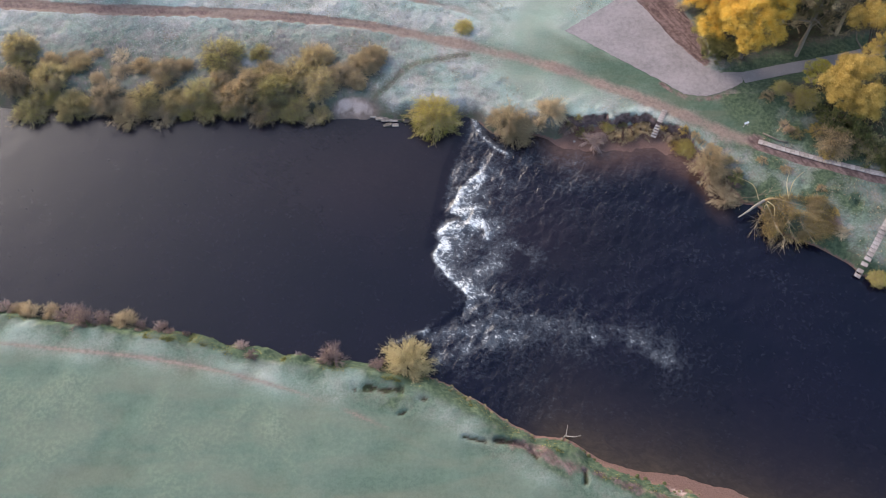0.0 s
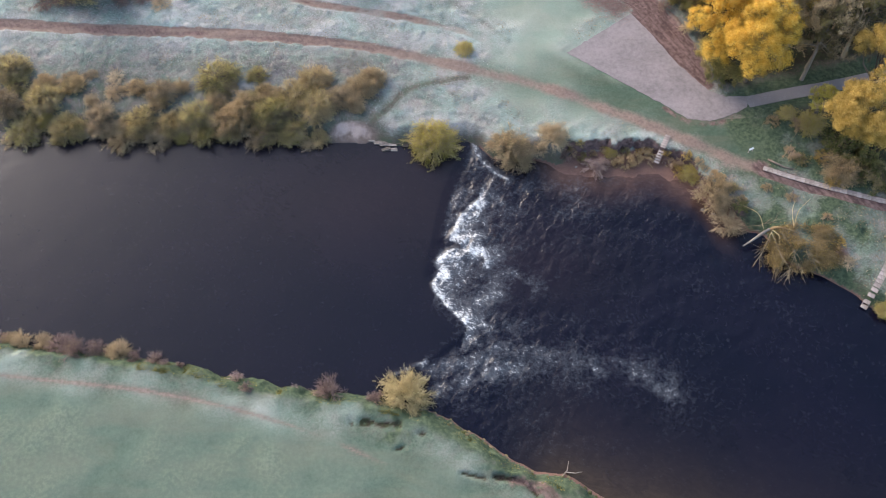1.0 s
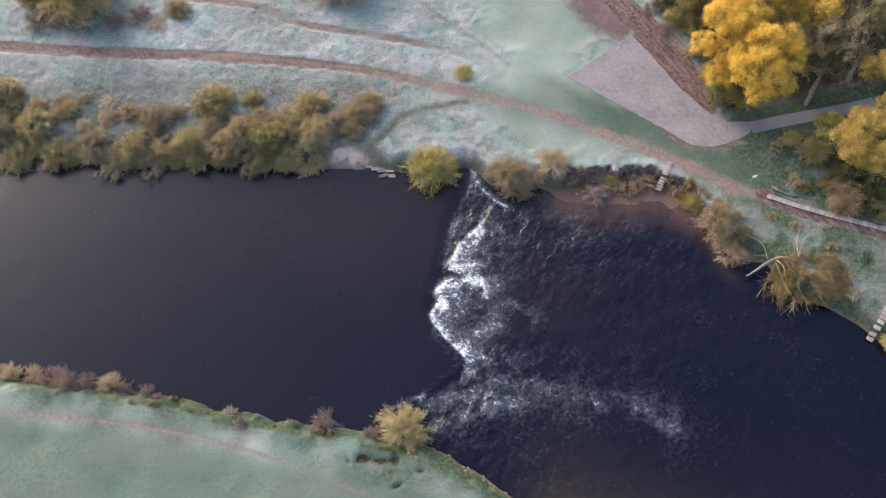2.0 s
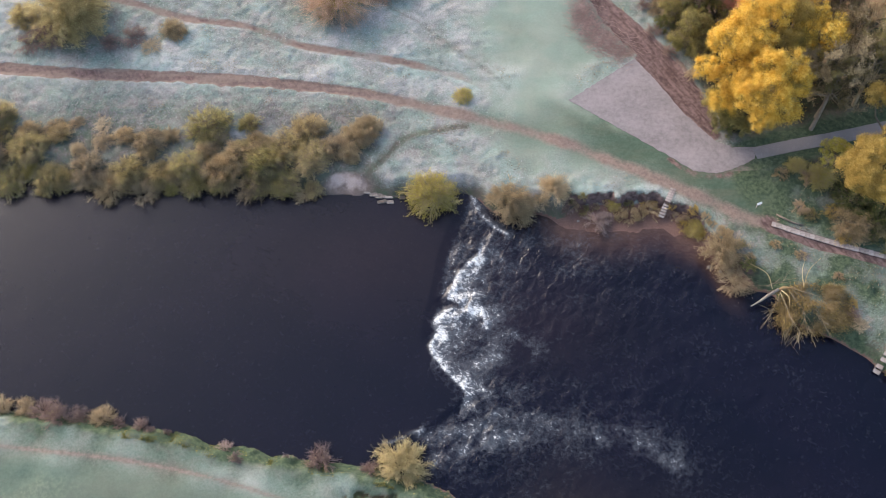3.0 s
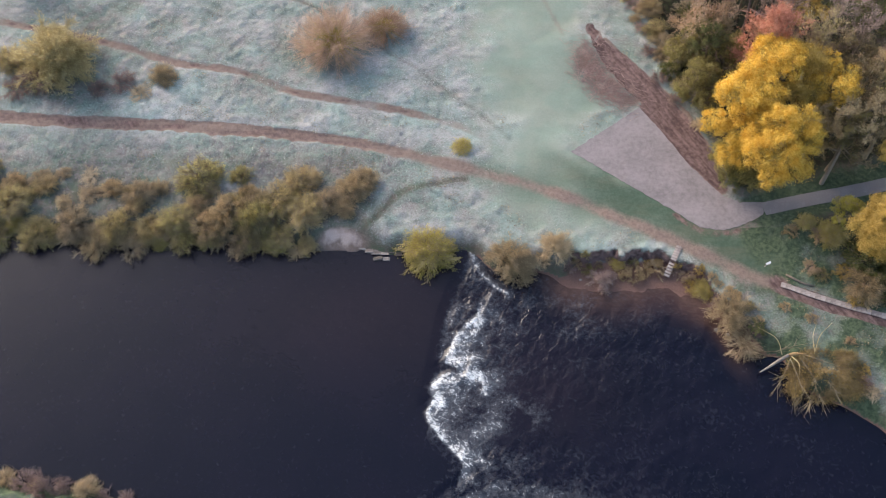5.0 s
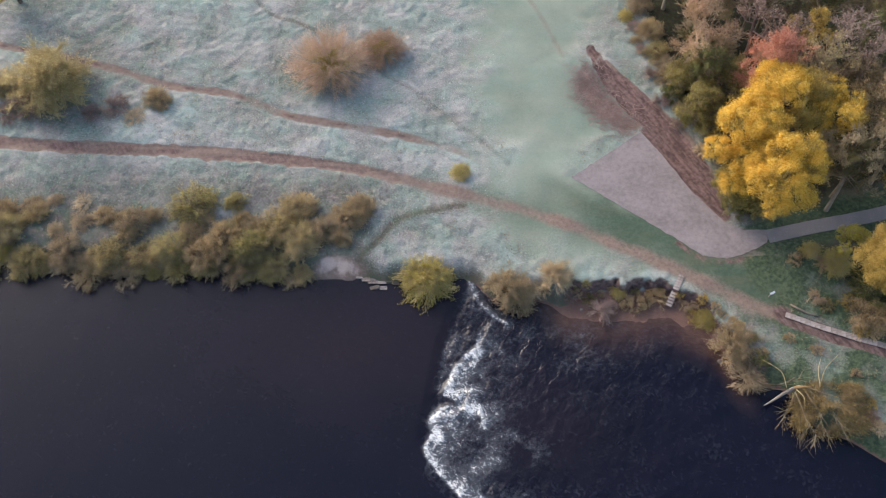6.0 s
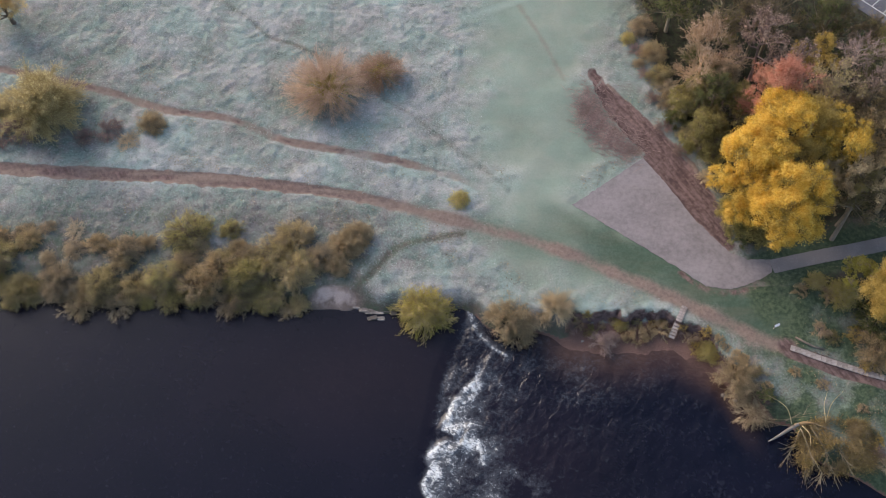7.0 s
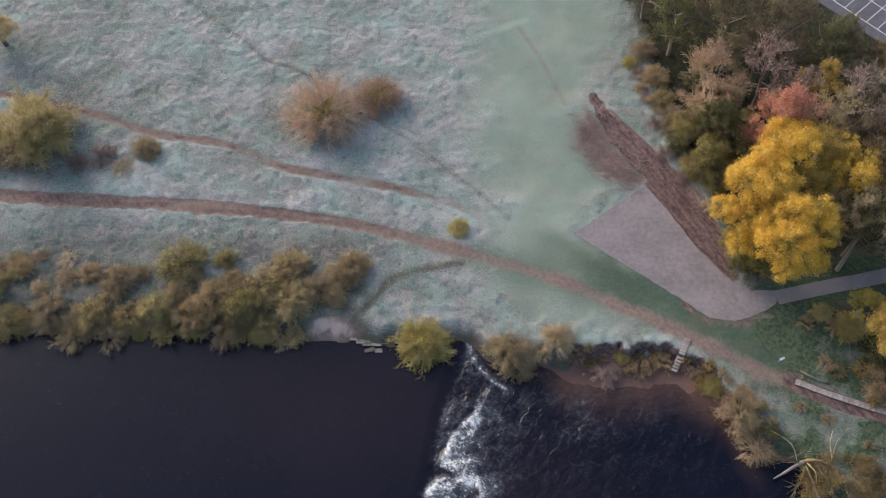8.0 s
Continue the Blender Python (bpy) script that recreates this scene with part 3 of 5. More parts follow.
    frost = frost * (1 - 0.84 * lush) * (1 - 0.93 * wood) * (1 - 0.35 * lane)
    frost = frost * np.where(ds > 0, 0.25 + 0.75 * step(0.5, 5.0, inland + 1.4 * mid), 1) * step(0.2, 2.8, inland + 0.6 * mid)
    e, t = near(x, y, [(19, 95.3), (28, 95.0), (34, 94.6), (41, 89.6), (46, 86.5)])
    frost = np.maximum(frost, (0.55 + 0.3 * mid) * np.exp(-(e / 1.9) ** 2) * (z > -0.5) * (1 - 0.75 * step(36, 42, x)))
    e, t = near(x, y, [(-6.9, 149.5), (5.1, 153.0), (16.3, 157.3)])
    frost = np.maximum(frost, 0.62 * np.exp(-(e / 2.2) ** 2) * (1 - wood))
    e, t = near(x, y, [(-74, 110), (-52, 112), (-36, 113), (-14, 110)])
    brush = np.exp(-(e / 6) ** 2) * step(-100, -60, x) * (0.8 + 0.4 * mid)
    frost = frost * (1 - 0.55 * brush) * (1 - 0.5 * blob(x, y, -62, 128, 9, 4))
    frost = frost * (1 - (0.40 + 0.45 * step(-0.2, 0.5, mid)) * step(40, 47, x + 1.5 * mid) * (dn > 0) * (y < 101)) * (1 - 0.45 * mossy) * (1 - 0.6 * bare) * (1 - 0.7 * blob(x, y, 47, 97, 5, 3)) * (1 - 0.75 * blob(x, y, 49, 104.5, 5, 2.5))
    # Fallen leaves, with the shade of the wood painted into the same channel
    litter_shade = np.maximum(wood, np.where(north, (1 - step(1.5, 5.5, inland + mid)) * 0.55, 0.5 * (1 - step(0.4, 2.2, inland + 0.5 * mid))))
    litter_shade = np.maximum(np.maximum(litter_shade * (z > -2), hollow_shade), np.maximum(0.55 * trod, 0.25 * brush))
    verge = (1 - step(2.5, 6.0, near(x, y, ROAD)[0] + 1.2 * mid)) * north
    litter_shade = litter_shade * (1 - 0.85 * verge)
    mossy = np.maximum(mossy, 0.8 * verge)
    frost = frost * (1 - 0.7 * verge)
    mossy = np.maximum(mossy, np.where(ds > 6, (0.36 + 0.3 * mid + 0.45 * big) * step(6, 11, ds), 0.0))
    wide = np.interp(x, [-20, -8, 4, 18, 36, 46, 60], [5.0, 3.0, 3.0, 3.4, 3.4, 3.0, 3.0])
    scarp = cliff * (1 - step(0.35, 0.8, np.abs(dn + 0.9 * fbm(x, y, 2.0, 3, 21) - wide + 0.35)))
    mud = np.maximum(mud, scarp)
    frost = frost * (1 - scarp)
    belt = step(-9.5, -12, x + mid) * north * (1 - step(8.0, 11.5, inland + 1.6 * mid + 1.2 * lump))
    litter_shade = np.maximum(litter_shade, belt * (0.42 + 0.35 * lump))
    frost = frost * (1 - 0.55 * belt) * (1 - hollow_shade) * (1 - 0.75 * trod)
    # relief
    away = np.exp(-np.maximum(np.maximum(np.abs(x) - 110, np.abs(y - 100) - 110), 0) / 40)
    ease = step(0.0, 2.0, inland)
    z = z + ease * away * (0.10 * mid + rough * (0.11 * lump + 0.07 * fbm(x, y, 0.75, 2, 8)) * (1 - dirt) * (1 - mud))
    z = z - 0.10 * np.clip(dirt, 0, 1) * ease - 0.05 * rut - 0.12 * mud * ease + 0.22 * rim - 0.45 * np.clip(pond, 0, 1) - 0.5 * ditch - 0.7 * burrow
    pads = step(0, 1, 1 - near(x, y, [*YARD, YARD[0]], 1)[0] / 1.2)
    inside = np.zeros(x.shape, bool)
    for (ax, ay), (bx, by) in zip(YARD, YARD[1:] + YARD[:1]):
        inside ^= ((ay > y) != (by > y)) & (x < (bx - ax) * (y - ay) / (by - ay + 1e-9) + ax)
    flat = np.maximum(pads, inside)
    flat = np.maximum(flat, 1 - step(1.3, 2.2, near(x, y, ROAD)[0]))
    flat = np.maximum(flat, step(66, 68, x + (y - 155) * 0.88) * (y > 135) * (x > 60))
    z = z * (1 - flat) - 0.03 * flat
    me = mesh_of("ground", np.stack([x, y, z], -1), quads, GROUND, True)
    LAND.update(z=z.reshape(shape), worn=np.maximum(np.maximum(dirt, mud), np.maximum(sand, flat)).reshape(shape), wood=litter_shade.reshape(shape),
                rough=rough.reshape(shape), inland=inland.reshape(shape), frost=frost.reshape(shape))
    clip = lambda v: np.clip(v, 0, 1)
    paint(me, "soil", clip(dirt), clip(mud), clip(sand))
    pale = np.maximum((0.85 + 0.8 * lump) * blob(x, y, -16.4, 98.2, 3.6, 1.5, -6), (0.34 + 0.25 * mid) * blob(x, y, 28.5, 31.4, 7.0, 0.8, -22))
    pale = np.maximum(pale, field_line)
    pale = np.maximum(pale, lane_core)
    pale = np.maximum(pale, np.where(ds > -1, (0.30 + 0.4 * mid) * sand * step(20, 26, x) * (z > -2.03), 0.0))
    me.attributes.new("moss", "FLOAT", "POINT").data.foreach_set("value", clip(mossy).astype(np.float32))
    me.attributes.new("pale", "FLOAT", "POINT").data.foreach_set("value", clip(pale).astype(np.float32))
    paint(me, "cover", clip(frost), clip(rough), clip(litter_shade))
    return tagged(new("ground", me), "frosted meadow grass with worn earth paths and river banks", "ground", kind="structure")


def past_line(x, y, line, n=5):
    """Distance to a line, and how far downstream of its nearest point a place lies."""
    p = smooth(line, n)
    best, dx = np.full(x.shape, 1e9), np.zeros(x.shape)
    for a, b in zip(p, p[1:]):
        d = b - a
        t = np.clip(((x - a[0]) * d[0] + (y - a[1]) * d[1]) / (d @ d), 0, 1)
        ex, ey = x - a[0] - t * d[0], y - a[1] - t * d[1]
        e = np.hypot(ex, ey)
        dx = np.where(e < best, ex * 0.95 - ey * 0.3, dx)
        best = np.minimum(best, e)
    return best, dx


def build_water():
    xs = reach(-88, 88, 0.26)
    k = np.linspace(0, 1, 230)
    x, k, quads = sheet(xs, k)
    lo, hi = south_shore(x[0]) - 1.2, north_shore(x[0]) + 1.2
    y = lo + (hi - lo) * k
    x, y = x.ravel(), y.ravel()
    _, dn, ds = terrain(x, y)
    past = x - weir_x(y)                                  # metres below the weir
    inner = step(0.2, 3.5, np.minimum(-dn, -ds))
    chop = step(-0.5, 2.5, past) * np.exp(-np.maximum(past, 0) / 48) * (0.35 + 0.65 * inner)
    calm = 0.75 * blob(x, y, 14, 68, 12, 4, -12) + 0.6 * blob(x, y, 30, 42, 18, 7, -20)
    chop = chop * (1 - np.clip(calm, 0, 0.85)) * (1 + 0.5 * blob(x, y, 26, 83, 18, 6, -10))
    wisp = fbm(x * 0.55, y, 2.6, 4, 31)
    knot = fbm(x, y, 1.6, 3, 33)
    foam_glint = np.zeros(x.shape)
    crest = np.zeros(x.shape)
    for line, w, tail, force in (
            ([(4.2, 95.8), (5.2, 92.6), (7.4, 90.0), (9.4, 88.6)], 0.7, 1.4, 0.7),
            ([(3.6, 91.5), (5.5, 91.0)], 0.5, 1.2, 0.55),
            ([(6.8, 88.0), (6.0, 85.5), (3.4, 83.8), (2.4, 82.8)], 0.8, 2.2, 0.42),
            ([(4.4, 84.0), (2.2, 82.0), (1.2, 79.6), (0.3, 77.8), (1.8, 77.0)], 1.2, 4.4, 1.05),
            ([(3.6, 77.8), (4.2, 75.8), (5.4, 74.2)], 1.2, 2.8, 1.15),
            ([(5.4, 74.2), (8.5, 72.0), (12.5, 69.0)], 1.2, 2.4, 0.4),
            ([(2.6, 75.6), (-0.2, 75.1), (-1.8, 73.2), (-1.2, 71.8)], 1.3, 4.2, 1.2),
            ([(-1.8, 71.5), (-2.6, 69.2), (-1.4, 67.0), (0.4, 64.8), (2.3, 62.5)], 0.95, 4.4, 0.98),
            ([(-9.5, 54.6), (-6.5, 56.0), (-4.5, 56.6)], 0.6, 1.2, 0.62),
            ([(-3.0, 55.6), (4.0, 57.5), (8.3, 58.9), (16.6, 57.1), (24.5, 55.1), (30.5, 51.6)], 3.4, 4.0, 0.36),
            ([(-3.0, 52.6), (2.2, 54.3), (9.1, 56.2)], 2.4, 3.4, 0.44)):
        e, dx = past_line(x, y, line)
        body = np.where(dx < 0, np.exp(-(e / (0.45 * w)) ** 2), np.exp(-np.maximum(e - 0.3 * w, 0) / (0.65 * tail)))
        trail = np.where(dx < 0, 0, np.exp(-e / (1.5 * tail)))
        foam_glint = np.maximum(foam_glint, force * np.maximum(body * (0.88 + 0.45 * knot), 0.55 * trail * (0.75 + 0.7 * wisp)))
        crest = np.maximum(crest, force * np.where(dx < 0, np.exp(-(e / (0.5 * w)) ** 2), np.exp(-(e / (1.2 * w)) ** 2)))
    speck = 0.13 * np.minimum(chop, 1) * (0.5 + 1.2 * wisp) * step(0, 3, past)
    # Crest flecks: sky glints on the wavelets, put into the foam colour
    crest_glint = fbm(0.82 * x - 0.57 * y, 0.62 * (0.57 * x + 0.82 * y), 1.5, 3, 57)
    speck = speck + 0.5 * np.minimum(chop, 1) * step(0.35, 0.9, crest_glint) * step(0.0, 0.7, fbm(x, y, 1.9, 3, 58)) * step(1, 5, past) * np.exp(-np.maximum(past, 0) / 30)
    foam_glint = np.maximum(foam_glint, np.clip(speck, 0, 0.5))
    foam_glint = np.maximum(foam_glint, 0.40 * np.exp(-np.maximum(past, 0) / 10) * (0.75 + 0.8 * wisp) * step(59, 63, y) * step(0, 1.5, past))
    foam_glint = np.maximum(foam_glint, 0.38 * (0.8 + 0.8 * wisp) * (blob(x, y, 6, 82, 5, 10) + blob(x, y, 5, 68, 5, 5) + 0.9 * blob(x, y, 10, 56, 17, 4, -5)) * step(0, 1, past))
    # Lightens the chop downstream: sky reflection put into the colour as thin foam
    foam_glint = np.maximum(foam_glint, 0.26 * np.clip(chop, 0, 1) * (0.75 + 0.9 * wisp) * step(0, 2, past) * np.exp(-np.maximum(past, 0) / 40))
    foam_glint = foam_glint * step(-3.2, -1.4, past)
    foam_glint = foam_glint * (1 - step(-0.3, 0.8, np.maximum(dn, ds)))
    out = np.minimum(-dn, -ds) + 0.8 * fbm(x, y, 5, 3, 55)
    shallow = np.maximum(step(12, 20, x) * (1 - step(41, 46, x)) * (dn > ds) * np.exp(-(np.maximum(out, 0) / 4.6) ** 2), 0.85 * step(4, 20, x) * (ds > dn) * np.exp(-np.maximum(out, 0) / 5.5))
    shallow = np.maximum(shallow, 0.09 * blob(x, y, -11, 86, 22, 11) + 0.06 * blob(x, y, 14, 72, 13, 8))
    chop = chop * (1 - 0.75 * np.clip(shallow, 0, 1))
    z = WATER + 0.12 - 0.30 * step(-1.0, 1.6, past)
    flow = fbm(x * 0.75 + y * 0.2, y, 2.4, 3, 41)
    across, down = 0.82 * x - 0.57 * y, 0.57 * x + 0.82 * y
    train = fbm(across, down * 0.62, 1.5, 3, 57)
    z = z + chop * (0.06 * train + 0.09 * flow + 0.11 * fbm(x * 0.9 - y * 0.3, y * 0.7 + x * 0.2, 1.3, 2, 43)) + 0.28 * crest * (0.7 + 0.5 * fbm(x, y, 1.1, 3, 47)) + 0.008 * fbm(x, y, 3.0, 3, 49)
    me = mesh_of("water", np.stack([x, y, z], -1), quads, RIVER, True)
    paint(me, "flow", np.clip(foam_glint, 0, 1), np.clip(chop, 0, 1), np.clip(shallow, 0, 1))
    return tagged(new("water", me), "dark river water breaking white over a low weir", "water", kind="structure")


build_ground()
build_water()


def ground_z(x, y):
    return float(land("z", np.array([float(x)]), np.array([float(y)]))[0])


# ---- paved surfaces ----
def slab_of(name, outline, top, thick, material, ragged=0.0, seed=1):
    """A paved surface with thickness and a slightly worn edge."""
    rng = random.Random(seed)
    pts = []
    for (ax, ay), (bx, by) in zip(outline, outline[1:] + outline[:1]):
        n = max(1, int(math.hypot(bx - ax, by - ay) / 0.5)) if ragged else 1
        for i in range(n):
            pts.append((ax + (bx - ax) * i / n + rng.uniform(-ragged, ragged), ay + (by - ay) * i / n + rng.uniform(-ragged, ragged)))
    bm = bmesh.new()
    face = bm.faces.new([bm.verts.new((px, py, top)) for px, py in pts])
    if face.normal.z < 0:
        face.normal_flip()
    low = bmesh.ops.extrude_face_region(bm, geom=[face])
    for v in low["geom"]:
        if isinstance(v, bmesh.types.BMVert):
            v.co.z -= thick
    bmesh.ops.recalc_face_normals(bm, faces=bm.faces)
    me = bpy.data.meshes.new(name)
    bm.to_mesh(me)
    bm.free()
    me.materials.append(material)
    return new(name, me)


def ribbon(line, half):
    p = smooth(line, 5)
    d = np.gradient(p, axis=0)
    d /= np.linalg.norm(d, axis=1)[:, None]
    side = np.stack([-d[:, 1], d[:, 0]], -1) * half
    return [tuple(v) for v in p + side] + [tuple(v) for v in (p - side)[::-1]]


tagged(slab_of("gravel_yard", YARD, 0.02, 0.2, GRAVEL, 0.10), "compacted pinkish grey gravel hardstanding beside the meadow", "pavement", kind="structure")
tagged(slab_of("road", ribbon(ROAD, 1.15), 0.04, 0.2, TARMAC, 0.03, 2), "narrow grey tarmac lane running in under the trees", "road", kind="structure")


# ---- plants ----
def prisms(p0, p1, r0, r1, sides=3):
    """Thin tapered sticks between two rows of points."""
    p0, p1 = np.asarray(p0, float), np.asarray(p1, float)
    r0, r1 = np.broadcast_to(r0, len(p0)), np.broadcast_to(r1, len(p0))
    d = p1 - p0
    d = d / np.maximum(np.linalg.norm(d, axis=1), 1e-6)[:, None]
    ref = np.where(np.abs(d[:, 2:]) > 0.9, [[1.0, 0, 0]], [[0, 0, 1.0]])
    u = np.cross(d, ref)
    u /= np.linalg.norm(u, axis=1)[:, None]
    w = np.cross(d, u)
    rows = []
    for p, r in ((p0, r0), (p1, r1)):
        for k in range(sides):
            a = 2 * math.pi * k / sides
            rows.append(p + (u * math.cos(a) + w * math.sin(a)) * r[:, None])
    v = np.stack(rows, 1).reshape(-1, 3)
    f = np.array([[k, (k + 1) % sides, sides + (k + 1) % sides, sides + k] for k in range(sides)])
    q = (np.arange(len(p0))[:, None, None] * 2 * sides + f).reshape(-1, 4)
    return v, q


def leaves(c, out, size, rng, slim=0.5):
    """Leaf sprays: small diamonds at c, facing roughly out and up."""
    n = len(c)
    nrm = out * 0.7 + rng.normal(0, 0.55, (n, 3)) + [0, 0, 0.35]
    nrm /= np.linalg.norm(nrm, axis=1)[:, None]
    t = rng.normal(0, 1, (n, 3))
    u = np.cross(nrm, t)
    u /= np.linalg.norm(u, axis=1)[:, None]
    w = np.cross(nrm, u)
    s = (size * rng.uniform(0.6, 1.4, n))[:, None]
    v = np.stack([c + u * s, c + w * s * slim + nrm * s * 0.2, c - u * s, c - w * s * slim + nrm * s * 0.2], 1).reshape(-1, 3)
    return v, np.arange(4 * n).reshape(-1, 4)


def blades(c, way, size, rng, slim=0.24, stray=0.35):
    """Narrow leaves at c, lying along the shoot that carries them."""
    n = len(c)
    u = way / np.maximum(np.linalg.norm(way, axis=1), 1e-6)[:, None] + rng.normal(0, stray, (n, 3))
    u /= np.linalg.norm(u, axis=1)[:, None]
    w = np.cross(u, rng.normal(0, 0.8, (n, 3)) + [0, 0, 0.7])
    w /= np.maximum(np.linalg.norm(w, axis=1), 1e-6)[:, None]
    nrm = np.cross(u, w)
    s = (size * rng.uniform(0.6, 1.4, n))[:, None]
    v = np.stack([c + u * s, c + w * s * slim + nrm * s * 0.1, c - u * s, c - w * s * slim + nrm * s * 0.1], 1).reshape(-1, 3)
    return v, np.arange(4 * n).reshape(-1, 4)


def join(pieces):
    vs, qs, k = [], [], 0
    for v, q in pieces:
        vs.append(v)
        qs.append(q + k)
        k += len(v)
    return np.vstack(vs), np.vstack(qs)


def fan(rng, n, low=0.0):
    """Directions over the upper dome, from the height low."""
    z = rng.uniform(low, 1, n)
    a = rng.uniform(0, 2 * math.pi, n)
    r = np.sqrt(np.maximum(1 - z * z, 0))
    return np.stack([r * np.cos(a), r * np.sin(a), z], -1)


def shrub(name, seed, stems, twigs, leaf_n, leaf_size, wood, leaf, low=-0.1, high=0.85, lumps=22, slim=0.2, spread=0.5):
    """A shrub of about one metre radius on its base: stems in plumes, side shoots, narrow leaves along the shoots, and gaps."""
    rng = np.random.default_rng(seed)
    thing = new(name)
    plume = fan(rng, lumps, low + 0.05)
    far = rng.uniform(0.76, 1.02, lumps)
    pick = rng.integers(0, lumps, stems)
    d = plume[pick] + rng.normal(0, spread, (stems, 3))
    d[:, 2] = np.maximum(d[:, 2], low)
    d = d / np.linalg.norm(d, axis=1)[:, None] * [1, 1, high]
    base = rng.normal(0, 0.10, (stems, 3)) * [1, 1, 0]
    tip = base + d * (far[pick] * rng.uniform(0.72, 1.0, stems))[:, None]
    knee = base * 0.5 + tip * 0.5 + [0, 0, 0.15] + rng.normal(0, 0.05, (stems, 3))
    wood_bits = [prisms(base - [0, 0, 0.25], knee, 0.016, 0.011, 4), prisms(knee, tip, 0.011, 0.004)]
    pick = rng.integers(0, stems, twigs)
    k = rng.uniform(0.0, 1.0, (twigs, 1))
    start = knee[pick] * (1 - k) + tip[pick] * k
    way = (tip - knee)[pick]
    way = way / np.linalg.norm(way, axis=1)[:, None] + rng.normal(0, 0.55, (twigs, 3))
    way /= np.linalg.norm(way, axis=1)[:, None]
    end = start + way * rng.uniform(0.12, 0.34, (twigs, 1))
    wood_bits.append(prisms(start, end, 0.0055, 0.0025))
    part("twig_mass", mesh_of("twig_mass", *join(wood_bits), wood), wood, thing)
    if leaf_n:
        ti = rng.integers(0, twigs, leaf_n)
        k = rng.uniform(0.25, 1.1, (leaf_n, 1))
        c = start[ti] * (1 - k) + end[ti] * k + rng.normal(0, 0.022, (leaf_n, 3))
        c[:, 2] = np.maximum(c[:, 2], 0.03)
        part("foliage", mesh_of("foliage", *blades(c, way[ti], leaf_size, rng, slim), leaf), leaf, thing)
    return thing


PLANTS = {
    "olive": [shrub("willow_shrub", 11 + i, 140, 2600, 11000, 0.031, TWIG_DARK, LEAF_OLIVE) for i in range(4)],
    "brown": [shrub("brown_shrub", 71 + i, 130, 2600, 6500, 0.030, TWIG_DARK, LEAF_BROWN) for i in range(3)],
    "moss": [shrub("moss_shrub", 75 + i, 140, 2600, 11000, 0.031, TWIG_DARK, LEAF_LIME) for i in range(3)],
    "tan": [shrub("tan_shrub", 21 + i, 150, 2800, 8500, 0.029, TWIG_TAN, LEAF_TAN) for i in range(3)],
    "yellow": [shrub("yellow_shrub", 31 + i, 260, 3600, 15000, 0.029, TWIG_STRAW, LEAF_YELLOW, lumps=90, spread=0.6) for i in range(2)],
    "bare": [shrub("bare_shrub", 41 + i, 60, 1500, 600, 0.03, TWIG_PINK, LEAF_TAN, low=0.15, high=1.0) for i in range(3)],
    "grey": [shrub("grey_shrub", 51, 90, 1900, 500, 0.028, TWIG_TAN, LEAF_TAN, low=-0.1)],
    "straw": [shrub("straw_shrub", 55, 260, 3600, 11000, 0.027, TWIG_STRAW, LEAF_STRAW, lumps=90, spread=0.6)],
    "scrub": [shrub("scrub_bush", 65 + i, 34, 600, 2200, 0.06, w, f) for i, (w, f) in enumerate(((TWIG_WOOD, LEAF_AMBER), (TWIG_PINK, LEAF_BROWN), (TWIG_WOOD, LEAF_MOSS), (TWIG_DARK, LEAF_BROWN)))],
    "green": [shrub("green_shrub", 61 + i, 30, 600, 4500, 0.06, TWIG_DARK, LEAF_GREEN, lumps=12) for i in range(2)],
}
LABELS = {
    "olive": ("dense olive and brown willow shrub on the frosted river bank", "shrub"),
    "brown": ("brown half-bare willow shrub with tangled dark twigs", "shrub"),
    "moss": ("moss-green willow shrub still in leaf on the bank", "shrub"),
    "tan": ("tan half-bare shrub with straw coloured leaves on the bank", "shrub"),
    "yellow": ("rounded yellow-green willow shrub in full leaf", "shrub"),
    "bare": ("bare purple-brown twiggy shrub at the water's edge", "shrub"),
    "grey": ("leafless grey-tan shrub with fine spreading twigs", "shrub"),
    "straw": ("bright straw-yellow rounded shrub overhanging the river", "shrub"),
    "scrub": ("low tangled autumn scrub bush on the eroded bank", "shrub"),
    "green": ("dark green shrub at the foot of the trees", "shrub"),
}
used = set()


def plant(kind, x, y, r, tall=1.0, base=None, label="", rng=random.Random(7)):
    """Sets one shrub of the kind at a place of the plan; r: its radius."""
    model = rng.choice(PLANTS[kind])
    z = ground_z(x, y) if base is None else base
    m = pose(x, y, z - 0.05, 0, 0, rng.uniform(0, 360)) @ Matrix.Diagonal((r * rng.uniform(0.92, 1.08), r, r * tall, 1))
    if model.name in used:
        ob = copy_thing(model, m @ Matrix.Diagonal((*(1 / k for k in model.scale), 1)))
    else:
        used.add(model.name)
        ob = model
        ob.matrix_basis = m
    return tagged(ob, label or LABELS[kind][0], LABELS[kind][1], kind + " shrubs")


def shrubs_along(kind, rows, lift=1.0):
    for x, y, r in rows:
        plant(kind, x, y - 0.5, r, lift)


# north bank, west of the weir
shrubs_along("olive", [(-75.3, 112.9, 3.6), (-68.3, 105.7, 3.5), (-64.0, 100.9, 3.4), (-51.7, 101.4, 3.4), (-46.3, 100.9, 3.0), (-36.7, 100.8, 3.6), (-33.6, 102.9, 3.5), (-26.0, 104.7, 3.8), (-22.0, 102.6, 3.6)])
shrubs_along("brown", [(-75.0, 105.3, 3.7), (-58.0, 102.2, 3.7), (-48.5, 106.8, 3.2), (-48.8, 98.6, 3.1), (-18.3, 104.4, 3.2), (-31.2, 98.6, 3.2), (-29.0, 105.4, 2.6)])
